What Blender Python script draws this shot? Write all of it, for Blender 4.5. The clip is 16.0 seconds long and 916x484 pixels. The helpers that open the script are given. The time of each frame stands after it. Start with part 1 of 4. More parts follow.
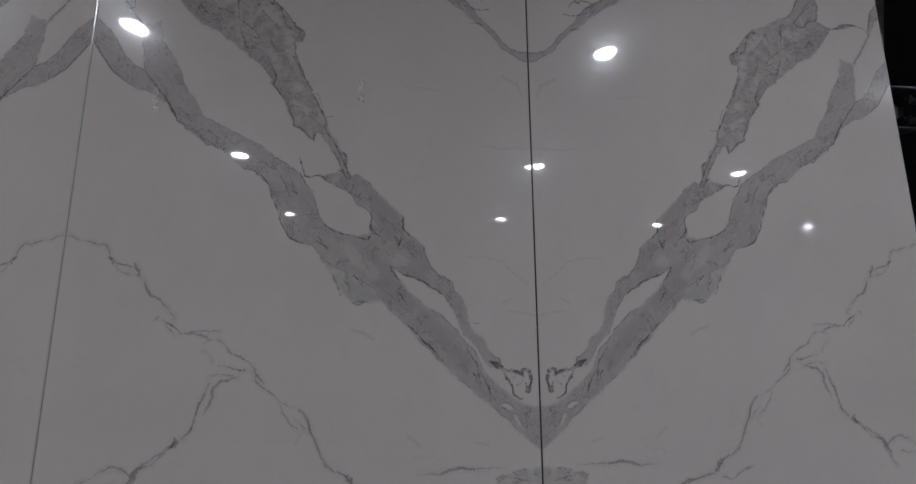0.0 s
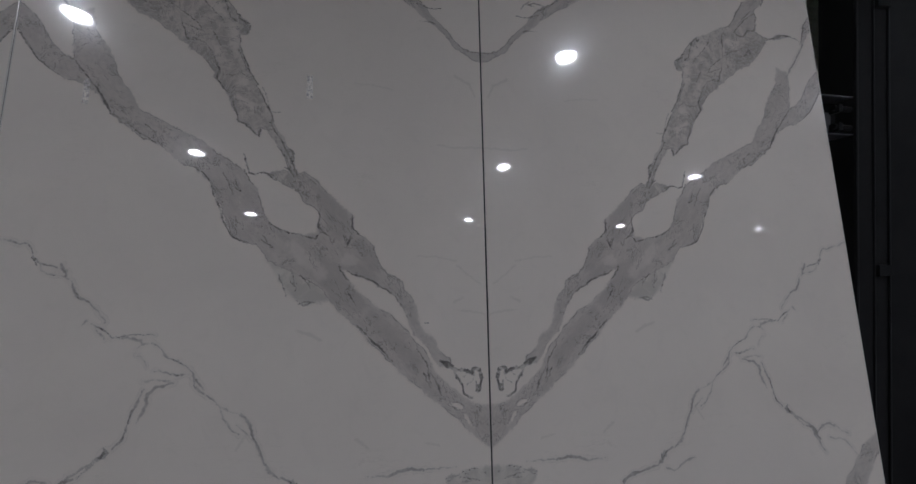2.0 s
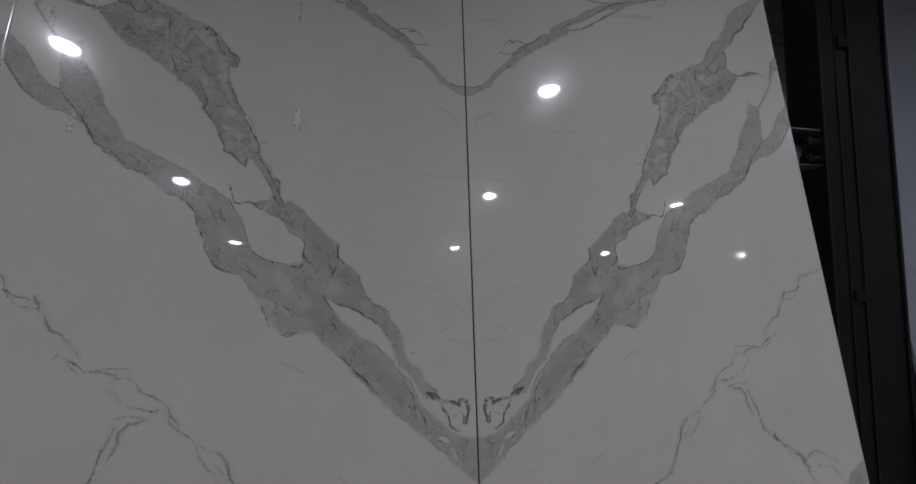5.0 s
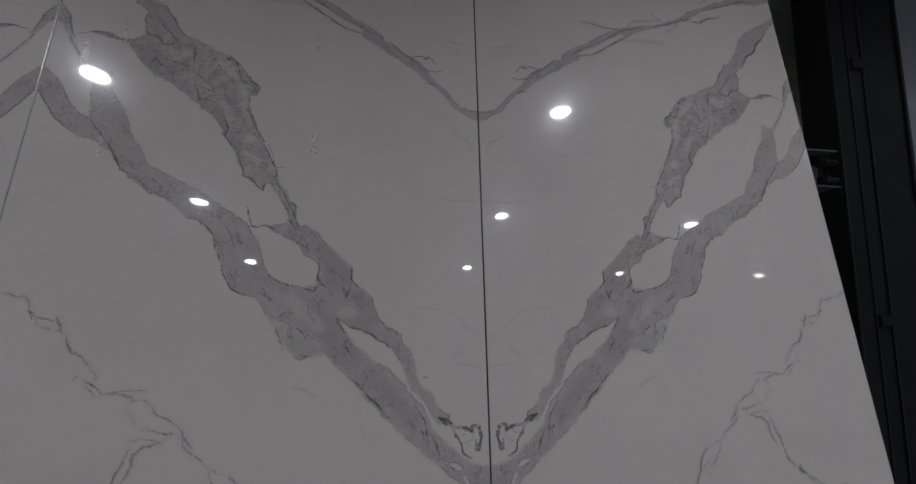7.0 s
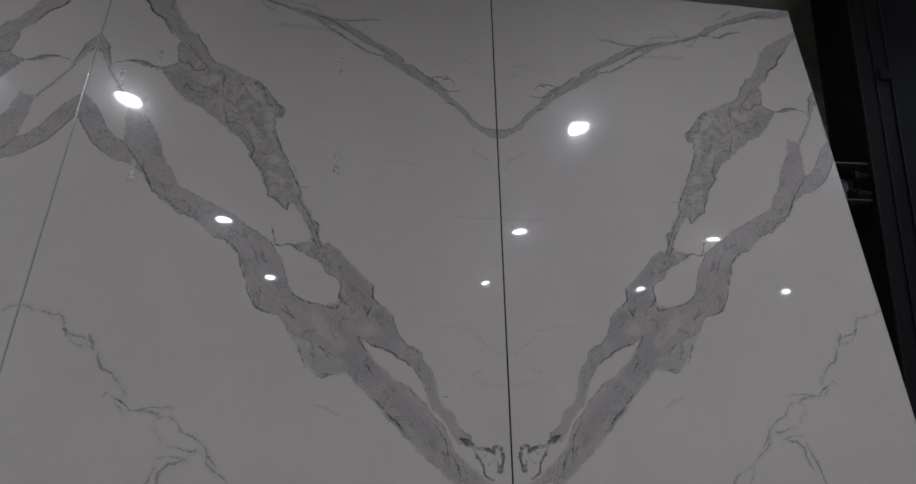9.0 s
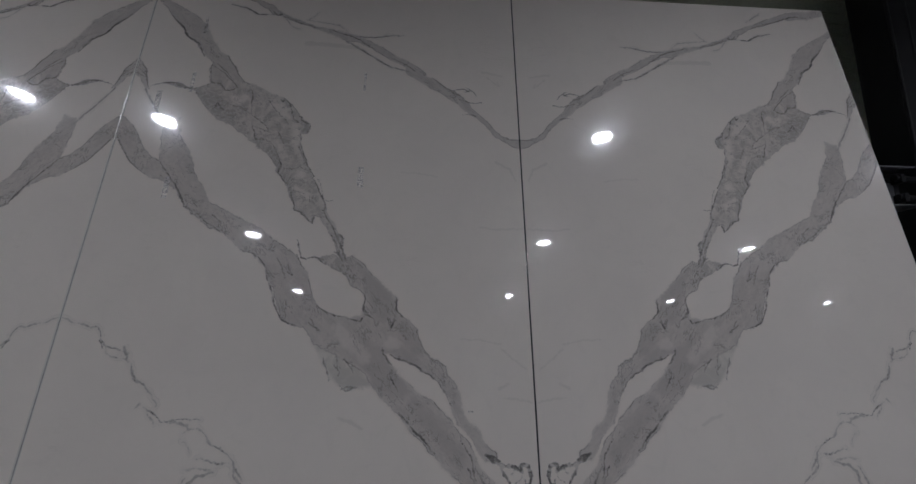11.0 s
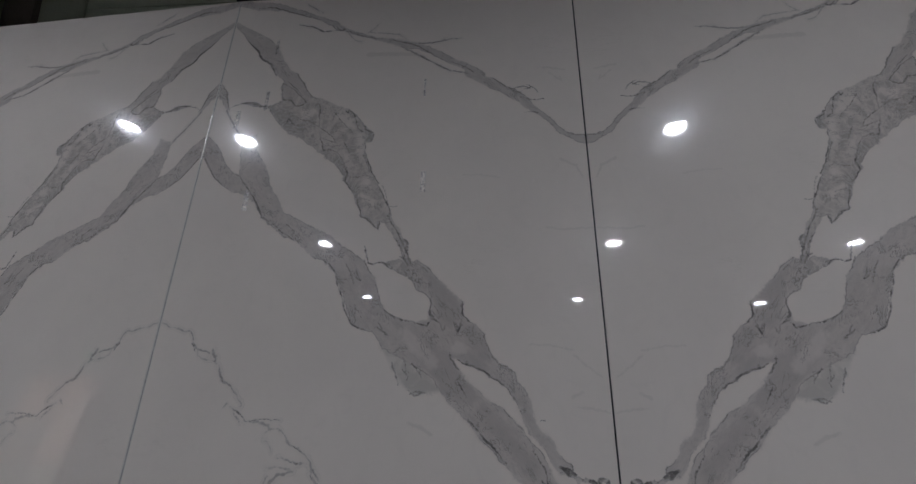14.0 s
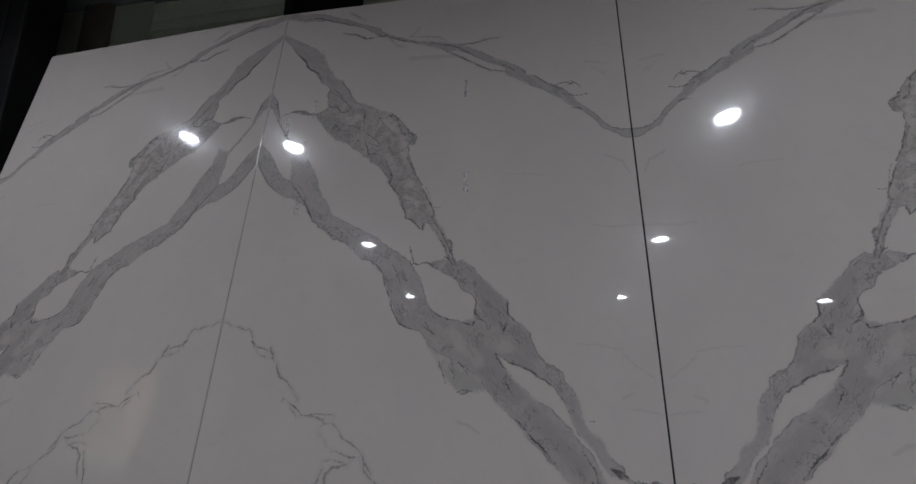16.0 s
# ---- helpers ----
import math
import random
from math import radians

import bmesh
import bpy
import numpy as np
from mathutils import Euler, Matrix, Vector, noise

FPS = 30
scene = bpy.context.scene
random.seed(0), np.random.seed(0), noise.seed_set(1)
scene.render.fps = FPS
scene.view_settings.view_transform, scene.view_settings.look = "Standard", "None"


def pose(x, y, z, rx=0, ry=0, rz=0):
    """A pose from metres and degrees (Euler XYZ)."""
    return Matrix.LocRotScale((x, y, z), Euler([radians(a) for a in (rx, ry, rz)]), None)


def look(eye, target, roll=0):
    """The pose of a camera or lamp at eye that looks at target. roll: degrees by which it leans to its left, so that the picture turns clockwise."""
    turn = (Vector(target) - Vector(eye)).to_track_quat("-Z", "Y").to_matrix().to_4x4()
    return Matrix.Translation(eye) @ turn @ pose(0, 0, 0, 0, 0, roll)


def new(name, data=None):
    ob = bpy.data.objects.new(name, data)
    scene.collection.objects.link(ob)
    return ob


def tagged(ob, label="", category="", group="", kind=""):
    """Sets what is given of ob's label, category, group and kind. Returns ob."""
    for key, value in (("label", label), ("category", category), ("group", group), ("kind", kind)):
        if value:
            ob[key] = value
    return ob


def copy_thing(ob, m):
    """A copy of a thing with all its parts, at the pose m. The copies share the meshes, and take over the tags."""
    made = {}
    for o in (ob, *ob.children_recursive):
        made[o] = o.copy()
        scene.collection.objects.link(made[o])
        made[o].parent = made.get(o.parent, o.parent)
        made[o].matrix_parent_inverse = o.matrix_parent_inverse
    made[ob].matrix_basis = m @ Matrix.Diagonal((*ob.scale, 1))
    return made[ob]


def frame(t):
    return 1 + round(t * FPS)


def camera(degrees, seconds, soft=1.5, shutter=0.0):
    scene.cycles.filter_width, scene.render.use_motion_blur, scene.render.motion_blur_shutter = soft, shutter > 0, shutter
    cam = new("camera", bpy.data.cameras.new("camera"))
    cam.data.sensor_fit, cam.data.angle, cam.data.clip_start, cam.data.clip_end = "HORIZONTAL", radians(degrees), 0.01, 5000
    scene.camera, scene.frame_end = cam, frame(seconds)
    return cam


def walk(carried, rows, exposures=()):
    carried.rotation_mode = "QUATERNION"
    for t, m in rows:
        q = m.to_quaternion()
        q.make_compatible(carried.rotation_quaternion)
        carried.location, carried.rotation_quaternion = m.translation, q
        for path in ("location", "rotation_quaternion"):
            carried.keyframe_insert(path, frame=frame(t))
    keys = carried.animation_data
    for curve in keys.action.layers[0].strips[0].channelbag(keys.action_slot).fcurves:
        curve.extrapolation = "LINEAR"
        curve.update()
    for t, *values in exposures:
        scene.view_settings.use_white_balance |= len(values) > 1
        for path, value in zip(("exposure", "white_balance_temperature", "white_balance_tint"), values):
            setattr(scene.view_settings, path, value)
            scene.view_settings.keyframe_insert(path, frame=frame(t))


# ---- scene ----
import collections

cam = camera(94.60, 16.0)
PATH = [
    (0, pose(-0.4442, -1.2944, 1.6956, 90.566, -0.497, -5.921)),
    (0.5, pose(-0.4145, -1.2966, 1.6901, 90.695, -0.452, -6.644)),
    (1, pose(-0.4014, -1.2937, 1.6914, 90.684, -0.468, -7.834)),
    (1.5, pose(-0.3806, -1.2941, 1.6896, 90.750, -0.408, -8.869)),
    (2, pose(-0.3680, -1.2982, 1.6894, 90.733, -0.406, -9.741)),
    (2.5, pose(-0.3665, -1.3000, 1.6902, 90.729, -0.388, -10.451)),
    (3, pose(-0.3660, -1.2997, 1.6897, 91.247, -0.356, -11.013)),
    (3.5, pose(-0.3635, -1.2967, 1.6842, 91.532, -0.202, -11.396)),
    (4, pose(-0.3610, -1.2979, 1.6848, 92.596, -0.148, -11.620)),
    (6.5, pose(-0.3688, -1.3089, 1.7073, 96.390, -0.328, -10.382)),
    (7, pose(-0.3685, -1.3088, 1.7084, 97.028, -0.356, -9.849)),
    (7.5, pose(-0.3734, -1.3067, 1.7087, 97.636, -0.365, -9.297)),
    (8, pose(-0.3765, -1.3068, 1.7108, 98.181, -0.344, -8.613)),
    (8.5, pose(-0.3783, -1.3086, 1.7144, 98.602, -0.405, -8.104)),
    (9, pose(-0.3823, -1.3090, 1.7166, 99.088, -0.439, -7.586)),
    (11.5, pose(-0.3798, -1.2890, 1.7166, 100.887, -0.380, -3.115)),
    (12, pose(-0.3790, -1.2820, 1.7164, 100.972, -0.350, -1.719)),
    (12.5, pose(-0.3811, -1.2730, 1.7125, 101.182, -0.332, -0.423)),
    (13, pose(-0.3785, -1.2679, 1.7141, 101.233, -0.392, 1.077)),
    (13.5, pose(-0.3814, -1.2600, 1.7138, 101.279, -0.340, 2.695)),
    (14, pose(-0.3850, -1.2557, 1.7149, 101.297, -0.338, 4.368)),
    (14.5, pose(-0.3844, -1.2573, 1.7153, 101.290, -0.387, 5.793)),
    (15, pose(-0.3862, -1.2559, 1.7141, 101.272, -0.425, 7.180)),
    (15.5, pose(-0.3913, -1.2626, 1.7165, 101.207, -0.427, 8.510)),
    (16, pose(-0.4008, -1.2686, 1.7176, 101.050, -0.444, 9.769)),
]
walk(cam, PATH)

# ---- world, sun, exposure ----
world = bpy.data.worlds.new("world")
scene.world = world
world.use_nodes = True
wn = world.node_tree.nodes
sky = wn.new("ShaderNodeTexSky")
sky.sky_type = "NISHITA"
sky.sun_disc = False
sky.sun_elevation, sky.sun_rotation = radians(38), radians(150)
world.node_tree.links.new(sky.outputs[0], wn["Background"].inputs[0])
wn["Background"].inputs[1].default_value = 0.15
sun = new("sun", bpy.data.lights.new("sun", "SUN"))
sun.data.energy, sun.data.angle, sun.data.color = 5.0, radians(0.6), (1.0, 0.95, 0.88)
sun.matrix_world = look((0, 0, 20), (8.0, -14.0, 7.0))
scene.view_settings.exposure = 0.0

LEAN = 8.5            # degrees by which the slabs lean back
SLAB_W, SLAB_H, SLAB_T = 1.6, 3.2, 0.012
LIFT = 0.12           # slab foot above the floor
CEIL = 4.0
LAMP_POWER = 176.0


# ---- node helpers ----
class Mat:
    """A node material with short calls for maths and textures."""

    def __init__(self, name):
        self.m = bpy.data.materials.new(name)
        self.m.use_nodes = True
        self.t = self.m.node_tree
        self.b = self.t.nodes["Principled BSDF"]

    def put(self, socket, v):
        if hasattr(v, "is_output"):
            self.t.links.new(v, socket)
        elif isinstance(v, tuple) and len(v) == 3 and socket.type == "RGBA":
            socket.default_value = (*v, 1)
        else:
            socket.default_value = v

    def set(self, **kw):
        for k, v in kw.items():
            self.put(self.b.inputs[k.replace("_", " ")], v)
        return self

    def math(self, op, a, b=0.0, c=0.0, clamp=False):
        n = self.t.nodes.new("ShaderNodeMath")
        n.operation, n.use_clamp = op, clamp
        for s, v in zip(n.inputs, (a, b, c)):
            self.put(s, v)
        return n.outputs[0]

    def smooth(self, v, lo, hi, a=0.0, b=1.0):
        n = self.t.nodes.new("ShaderNodeMapRange")
        n.interpolation_type = "SMOOTHSTEP"
        for s, x in zip(n.inputs, (v, lo, hi, a, b)):
            self.put(s, x)
        return n.outputs[0]

    def mix(self, f, a, b, mode="MIX"):
        n = self.t.nodes.new("ShaderNodeMix")
        n.data_type, n.blend_type = "RGBA", mode
        self.put(n.inputs[0], f), self.put(n.inputs[6], a), self.put(n.inputs[7], b)
        return n.outputs[2]

    def coords(self, scale=(1, 1, 1), rot=(0, 0, 0), kind="Object"):
        c = self.t.nodes.new("ShaderNodeTexCoord")
        n = self.t.nodes.new("ShaderNodeMapping")
        self.t.links.new(c.outputs[kind], n.inputs[0])
        n.inputs[2].default_value = [radians(a) for a in rot]
        n.inputs[3].default_value = scale
        return n.outputs[0]

    def flow(self, across, along, lean):
        """Coordinates stretched along a direction that leans from the vertical by so many degrees."""
        c = self.t.nodes.new("ShaderNodeTexCoord")
        n = self.t.nodes.new("ShaderNodeMapping")
        n.vector_type = "TEXTURE"
        self.t.links.new(c.outputs["Object"], n.inputs[0])
        n.inputs[2].default_value = (0, radians(lean), 0)
        n.inputs[3].default_value = (1 / across, 1, 1 / along)
        return n.outputs[0]

    def noise(self, scale, detail=4.0, rough=0.55, distort=0.0, vec=None):
        n = self.t.nodes.new("ShaderNodeTexNoise")
        self.put(n.inputs["Vector"], vec if vec is not None else self.coords())
        for k, v in (("Scale", scale), ("Detail", detail), ("Roughness", rough), ("Distortion", distort)):
            n.inputs[k].default_value = v
        return n.outputs[0]

    def value(self, name):
        n = self.t.nodes.new("ShaderNodeAttribute")
        n.attribute_name = name
        return n.outputs["Fac"]

    def bump(self, h, strength=0.2, dist=0.01):
        n = self.t.nodes.new("ShaderNodeBump")
        n.inputs["Strength"].default_value, n.inputs["Distance"].default_value = strength, dist
        self.put(n.inputs["Height"], h)
        self.put(self.b.inputs["Normal"], n.outputs[0])
        return self


def worn(name, col, rough=0.5, metal=0.0, vary=0.25, scale=3.0, bump=0.15, fine=60.0):
    """A surface with broad stains and a fine grain."""
    m = Mat(name)
    big = m.noise(scale, 5, 0.6)
    small = m.noise(fine, 4, 0.6)
    f = m.math("MULTIPLY_ADD", small, 0.5, m.math("MULTIPLY", big, 0.5))
    dark = tuple(c * (1 - vary) for c in col)
    light = tuple(min(1, c * (1 + vary)) for c in col)
    m.set(Base_Color=m.mix(m.smooth(f, 0.3, 0.7), dark, light), Metallic=metal,
          Roughness=m.smooth(big, 0.2, 0.8, max(0.03, rough - 0.1), min(1, rough + 0.1)))
    if bump:
        m.bump(small, bump, 0.004)
    return m.m


def marble():
    """Polished white porcelain slab, printed with broad grey bands and fine dark cracks."""
    m = Mat("polished_white_marble")
    band, arm, pale, vein, crack, faint, deep, light = (m.value(k) for k in ("band", "arm", "pale", "vein", "crack", "faint", "deep", "light"))
    n_fine = m.noise(110, 5, 0.7)
    n_mid = m.noise(26, 6, 0.65, 0.5)
    n_patch = m.noise(11, 4, 0.6)
    n_big = m.noise(2.2, 4, 0.55, 0.3)
    n_cloud = m.noise(9.0, 6, 0.6, 2.2)
    off_fine, off_mid = m.math("SUBTRACT", n_fine, 0.5), m.math("SUBTRACT", n_mid, 0.5)
    streak = m.noise(4.5, 8, 0.66, 0.7, m.flow(4.0, 1.0, 45))

    def contour(n, width):
        return m.smooth(m.math("ABSOLUTE", m.math("SUBTRACT", n, 0.5)), width, width * 0.15)

    # white ground: soft clouds, sparse warm wisps
    col = m.mix(m.smooth(n_big, 0.3, 0.7), (0.715, 0.70, 0.708), (0.75, 0.735, 0.74))
    col = m.mix(m.math("MULTIPLY", m.smooth(n_cloud, 0.5, 0.72), 0.12), col, (0.60, 0.59, 0.59))
    wisp = m.noise(3.2, 6, 0.62, 0.6, m.coords((1, 1, 5.5), (0, 8, 0)))
    wisps = m.math("MULTIPLY", contour(wisp, 0.012), m.smooth(m.noise(3.0, 3), 0.56, 0.70))
    col = m.mix(m.math("MULTIPLY", wisps, 0.22), col, (0.46, 0.44, 0.42))
    mottle = m.smooth(m.noise(34, 5, 0.7), 0.55, 0.75)
    col = m.mix(m.math("MULTIPLY", m.math("MULTIPLY", mottle, m.smooth(n_patch, 0.5, 0.7)), 0.14), col, (0.52, 0.51, 0.505))
    # bodies
    grain = m.noise(240, 4, 0.75)
    off_grain = m.math("SUBTRACT", grain, 0.5)
    rag = m.math("MULTIPLY_ADD", off_fine, 0.016, m.math("MULTIPLY_ADD", off_mid, 0.011, m.math("MULTIPLY", off_grain, 0.006)))
    fibre = m.noise(26, 7, 0.74, 1.0, m.flow(2.2, 1.0, 42))
    edge_b, edge_a, edge_p = (m.math("ADD", v, rag) for v in (band, arm, pale))
    n_soft = m.noise(14, 5, 0.6, 0.6)
    off_soft = m.math("MULTIPLY", m.math("SUBTRACT", n_soft, 0.5), 0.045)
    deeper = m.smooth(m.math("ADD", deep, off_soft), 0.018, -0.014)
    lighter = m.smooth(m.math("ADD", light, off_soft), 0.012, -0.010)
    body = m.mix(m.smooth(streak, 0.30, 0.70), (0.465, 0.461, 0.464), (0.548, 0.543, 0.546))
    body = m.mix(m.math("MULTIPLY", m.smooth(n_cloud, 0.54, 0.70), 0.35), body, (0.60, 0.596, 0.602))
    body = m.mix(m.math("MULTIPLY", m.smooth(fibre, 0.48, 0.66), 0.42), body, (0.37, 0.367, 0.372))
    body = m.mix(m.math("MULTIPLY", m.smooth(fibre, 0.47, 0.32), 0.36), body, (0.62, 0.615, 0.62))
    body = m.mix(m.math("MULTIPLY", m.smooth(grain, 0.5, 0.72), 0.22), body, (0.33, 0.33, 0.335))
    body = m.mix(m.math("MULTIPLY", deeper, 0.55), body, (0.385, 0.383, 0.388))
    body = m.mix(m.math("MULTIPLY", lighter, 0.60), body, (0.63, 0.625, 0.63))
    hair = m.math("MULTIPLY", contour(m.noise(8.0, 7, 0.72, 0.8, m.flow(1.7, 1.0, 35)), 0.016), m.smooth(n_patch, 0.45, 0.57))
    body = m.mix(m.math("MULTIPLY", hair, 0.80), body, (0.18, 0.178, 0.183))
    body = m.mix(m.math("MULTIPLY", m.smooth(n_soft, 0.54, 0.66), 0.26), body, (0.385, 0.382, 0.388))
    body = m.mix(1.0, body, (1.02, 1.0, 1.016), "MULTIPLY")
    speck = m.math("MULTIPLY", m.smooth(n_fine, 0.62, 0.72), m.smooth(n_patch, 0.5, 0.65))
    body = m.mix(m.math("MULTIPLY", speck, 0.30), body, (0.26, 0.26, 0.27))
    crumple = m.noise(13, 5, 0.55, 1.6)
    folded = m.mix(m.smooth(crumple, 0.38, 0.62), (0.42, 0.417, 0.417), (0.56, 0.557, 0.555))
    folded = m.mix(m.math("MULTIPLY", m.smooth(fibre, 0.48, 0.66), 0.22), folded, (0.34, 0.337, 0.34))
    folded = m.mix(m.math("MULTIPLY", m.smooth(grain, 0.5, 0.72), 0.25), folded, (0.31, 0.31, 0.315))
    folded = m.mix(m.math("MULTIPLY", deeper, 0.75), folded, (0.36, 0.358, 0.362))
    folded = m.mix(m.math("MULTIPLY", lighter, 0.92), folded, (0.63, 0.625, 0.625))
    folded = m.mix(m.math("MULTIPLY", m.smooth(n_soft, 0.55, 0.63), 0.36), folded, (0.35, 0.348, 0.352))
    folds = m.math("MULTIPLY", contour(m.noise(9.0, 7, 0.70, 1.2), 0.018), m.smooth(n_patch, 0.42, 0.55))
    folded = m.mix(m.math("MULTIPLY", folds, 0.82), folded, (0.25, 0.25, 0.26))
    swirl = contour(m.noise(16.0, 4, 0.60, 2.4), 0.05)
    folded = m.mix(m.math("MULTIPLY", swirl, 0.40), folded, (0.66, 0.655, 0.655))
    folded = m.mix(1.0, folded, (1.02, 1.0, 1.016), "MULTIPLY")
    # soft surround, then pale lobe, bands, arms
    near = m.math("MINIMUM", edge_b, edge_a)
    col = m.mix(m.math("MULTIPLY", m.smooth(near, 0.022, -0.004), 0.12), col, (0.52, 0.515, 0.525))
    lobe = m.mix(m.smooth(n_soft, 0.40, 0.62), (0.50, 0.497, 0.502), (0.62, 0.616, 0.62))
    col = m.mix(m.math("MULTIPLY", m.smooth(edge_p, 0.008, -0.010), 0.92), col, m.mix(m.math("MULTIPLY", speck, 0.5), lobe, (0.32, 0.32, 0.33)))
    soft_edge = m.smooth(n_big, 0.40, 0.60, 0.0026, 0.0100)
    col = m.mix(m.math("MULTIPLY", m.smooth(m.math("DIVIDE", edge_b, soft_edge), 1.0, -1.0), 0.95), col, body)
    col = m.mix(m.math("MULTIPLY", m.smooth(edge_a, 0.004, -0.004), 0.95), col, folded)
    n_rim = m.noise(7.0, 3, 0.55)
    rim = m.math("MULTIPLY", m.smooth(m.math("ABSOLUTE", m.math("ADD", near, 0.0006)), 0.0027, 0.0003), m.smooth(n_rim, 0.43, 0.56, 0.15, 1.0))
    col = m.mix(m.math("MULTIPLY", rim, 0.68), col, (0.18, 0.176, 0.184))
    # thin veins: pale smear, broken grey core, stray side lines
    n_feather = m.noise(48, 6, 0.72, 0.8)
    off_feather = m.math("SUBTRACT", n_feather, 0.5)
    v = m.math("ADD", vein, m.math("MULTIPLY_ADD", off_feather, 0.016, m.math("MULTIPLY", off_mid, 0.008)))
    col = m.mix(m.math("MULTIPLY", m.smooth(v, 0.016, -0.002), m.smooth(n_patch, 0.35, 0.65, 0.06, 0.26)), col, (0.50, 0.495, 0.505))
    core = m.math("MULTIPLY", m.smooth(v, 0.0022, -0.0026), m.smooth(n_mid, 0.32, 0.54, 0.50, 1.0))
    col = m.mix(m.math("MULTIPLY", core, 0.76), col, m.mix(m.smooth(n_patch, 0.40, 0.60), (0.40, 0.394, 0.405), (0.23, 0.225, 0.235)))
    side = m.math("MULTIPLY", contour(m.math("MULTIPLY_ADD", v, 20.0, 0.34), 0.03), m.smooth(n_patch, 0.47, 0.60))
    col = m.mix(m.math("MULTIPLY", side, 0.26), col, (0.38, 0.375, 0.38))
    # cracks
    c = m.math("ADD", crack, m.math("MULTIPLY_ADD", off_fine, 0.014, m.math("MULTIPLY_ADD", off_mid, 0.007, m.math("MULTIPLY", off_grain, 0.006))))
    cmask = m.math("MULTIPLY", m.smooth(c, 0.0019, -0.0014), m.smooth(n_mid, 0.36, 0.58, 0.25, 1.0))
    col = m.mix(m.math("MULTIPLY", cmask, 0.95), col, (0.125, 0.122, 0.128))
    # hairlines
    h = m.math("MULTIPLY", m.smooth(m.math("ADD", faint, m.math("MULTIPLY", off_fine, 0.012)), 0.004, -0.003), 0.24)
    col = m.mix(h, col, (0.42, 0.41, 0.40))
    # dry wipe marks and dust
    drip = m.noise(5.0, 2, 0.5, 0.0, m.coords((9, 1, 0.5)))
    wipe = m.math("MULTIPLY", m.smooth(drip, 0.66, 0.74), m.smooth(m.noise(60, 3), 0.48, 0.62))
    col = m.mix(m.math("MULTIPLY", wipe, 0.16), col, (0.86, 0.86, 0.86))
    col = m.mix(1.0, col, (1.096, 1.018, 0.906), "MULTIPLY")
    m.set(Base_Color=col, Roughness=m.math("MULTIPLY_ADD", wipe, 0.05, 0.020), IOR=1.5)
    m.set(Coat_Weight=0.27, Coat_Roughness=0.18, Coat_IOR=1.5)
    return m.m


M_MARBLE = marble()
M_EDGE = worn("ground_slab_edge", (0.66, 0.625, 0.57), 0.2, 0.0, 0.1, 20, 0.02, 200)
M_BLACK = worn("black_powder_coat", (0.009, 0.009, 0.0095), 0.6, 0.0, 0.3, 4, 0.08, 180)
M_BLACK_SATIN = worn("black_satin_steel", (0.013, 0.013, 0.0135), 0.5, 0.0, 0.3, 5, 0.05, 150)
for dull in (M_BLACK, M_BLACK_SATIN):
    dull.node_tree.nodes["Principled BSDF"].inputs["Specular IOR Level"].default_value = 0.22
M_STEEL = worn("zinc_steel", (0.15, 0.15, 0.16), 0.38, 0.8, 0.2, 8, 0.06, 120)
M_SIDING = worn("olive_grey_siding", (0.54, 0.565, 0.42), 0.62, 0.0, 0.15, 1.5, 0.1, 90)
M_PANEL = worn("olive_panel", (0.42, 0.44, 0.32), 0.6, 0.0, 0.12, 1.2, 0.06, 90)
M_BROWN = worn("dark_brown_surface", (0.16, 0.13, 0.10), 0.6, 0.0, 0.2, 5, 0.1, 80)
M_GREY = worn("grey_wall_paint", (0.30, 0.30, 0.32), 0.7, 0.0, 0.1, 1.0, 0.1, 120)
M_GREYSTONE = worn("grey_stone", (0.36, 0.36, 0.39), 0.4, 0.0, 0.04, 2.5, 0.02, 80)
M_CEIL = worn("dark_ceiling_paint", (0.16, 0.16, 0.165), 0.8, 0.0, 0.1, 0.8, 0.1, 90)
M_FLOOR = worn("pale_floor_tile", (0.64, 0.63, 0.62), 0.35, 0.0, 0.12, 1.2, 0.04, 70)
M_WHITE = worn("white_enamel", (0.78, 0.78, 0.78), 0.35, 0.0, 0.05, 8, 0.03, 150)
M_FRAME = worn("grey_window_aluminium", (0.16, 0.16, 0.17), 0.4, 0.5, 0.15, 6, 0.04, 120)
M_PINK = worn("pinkish_render", (0.62, 0.42, 0.36), 0.85, 0.0, 0.12, 0.7, 0.3, 40)
M_PAVE = worn("outdoor_paving", (0.46, 0.43, 0.38), 0.85, 0.0, 0.2, 0.6, 0.3, 30)
M_LEAF = worn("dark_green_leaf", (0.045, 0.075, 0.035), 0.5, 0.0, 0.4, 7, 0.05, 60)
M_BARK = worn("grey_bark", (0.14, 0.12, 0.10), 0.9, 0.0, 0.3, 9, 0.3, 60)
# rubber of the spacers; also the black that paints shade into the slab joints
M_RUBBER_GAP = worn("black_rubber_and_gap_shade", (0.02, 0.02, 0.02), 0.75, 0.0, 0.2, 12, 0.1, 120)
glass = Mat("window_glass").set(Base_Color=(0.95, 0.97, 0.96), Roughness=0.0, Transmission_Weight=1.0, IOR=1.45)
M_GLASS = glass.m


def lamp_material(name, col, strength):
    m = Mat(name).set(Base_Color=(0.8, 0.8, 0.8), Emission_Color=col, Emission_Strength=strength, Roughness=0.5)
    return m.m


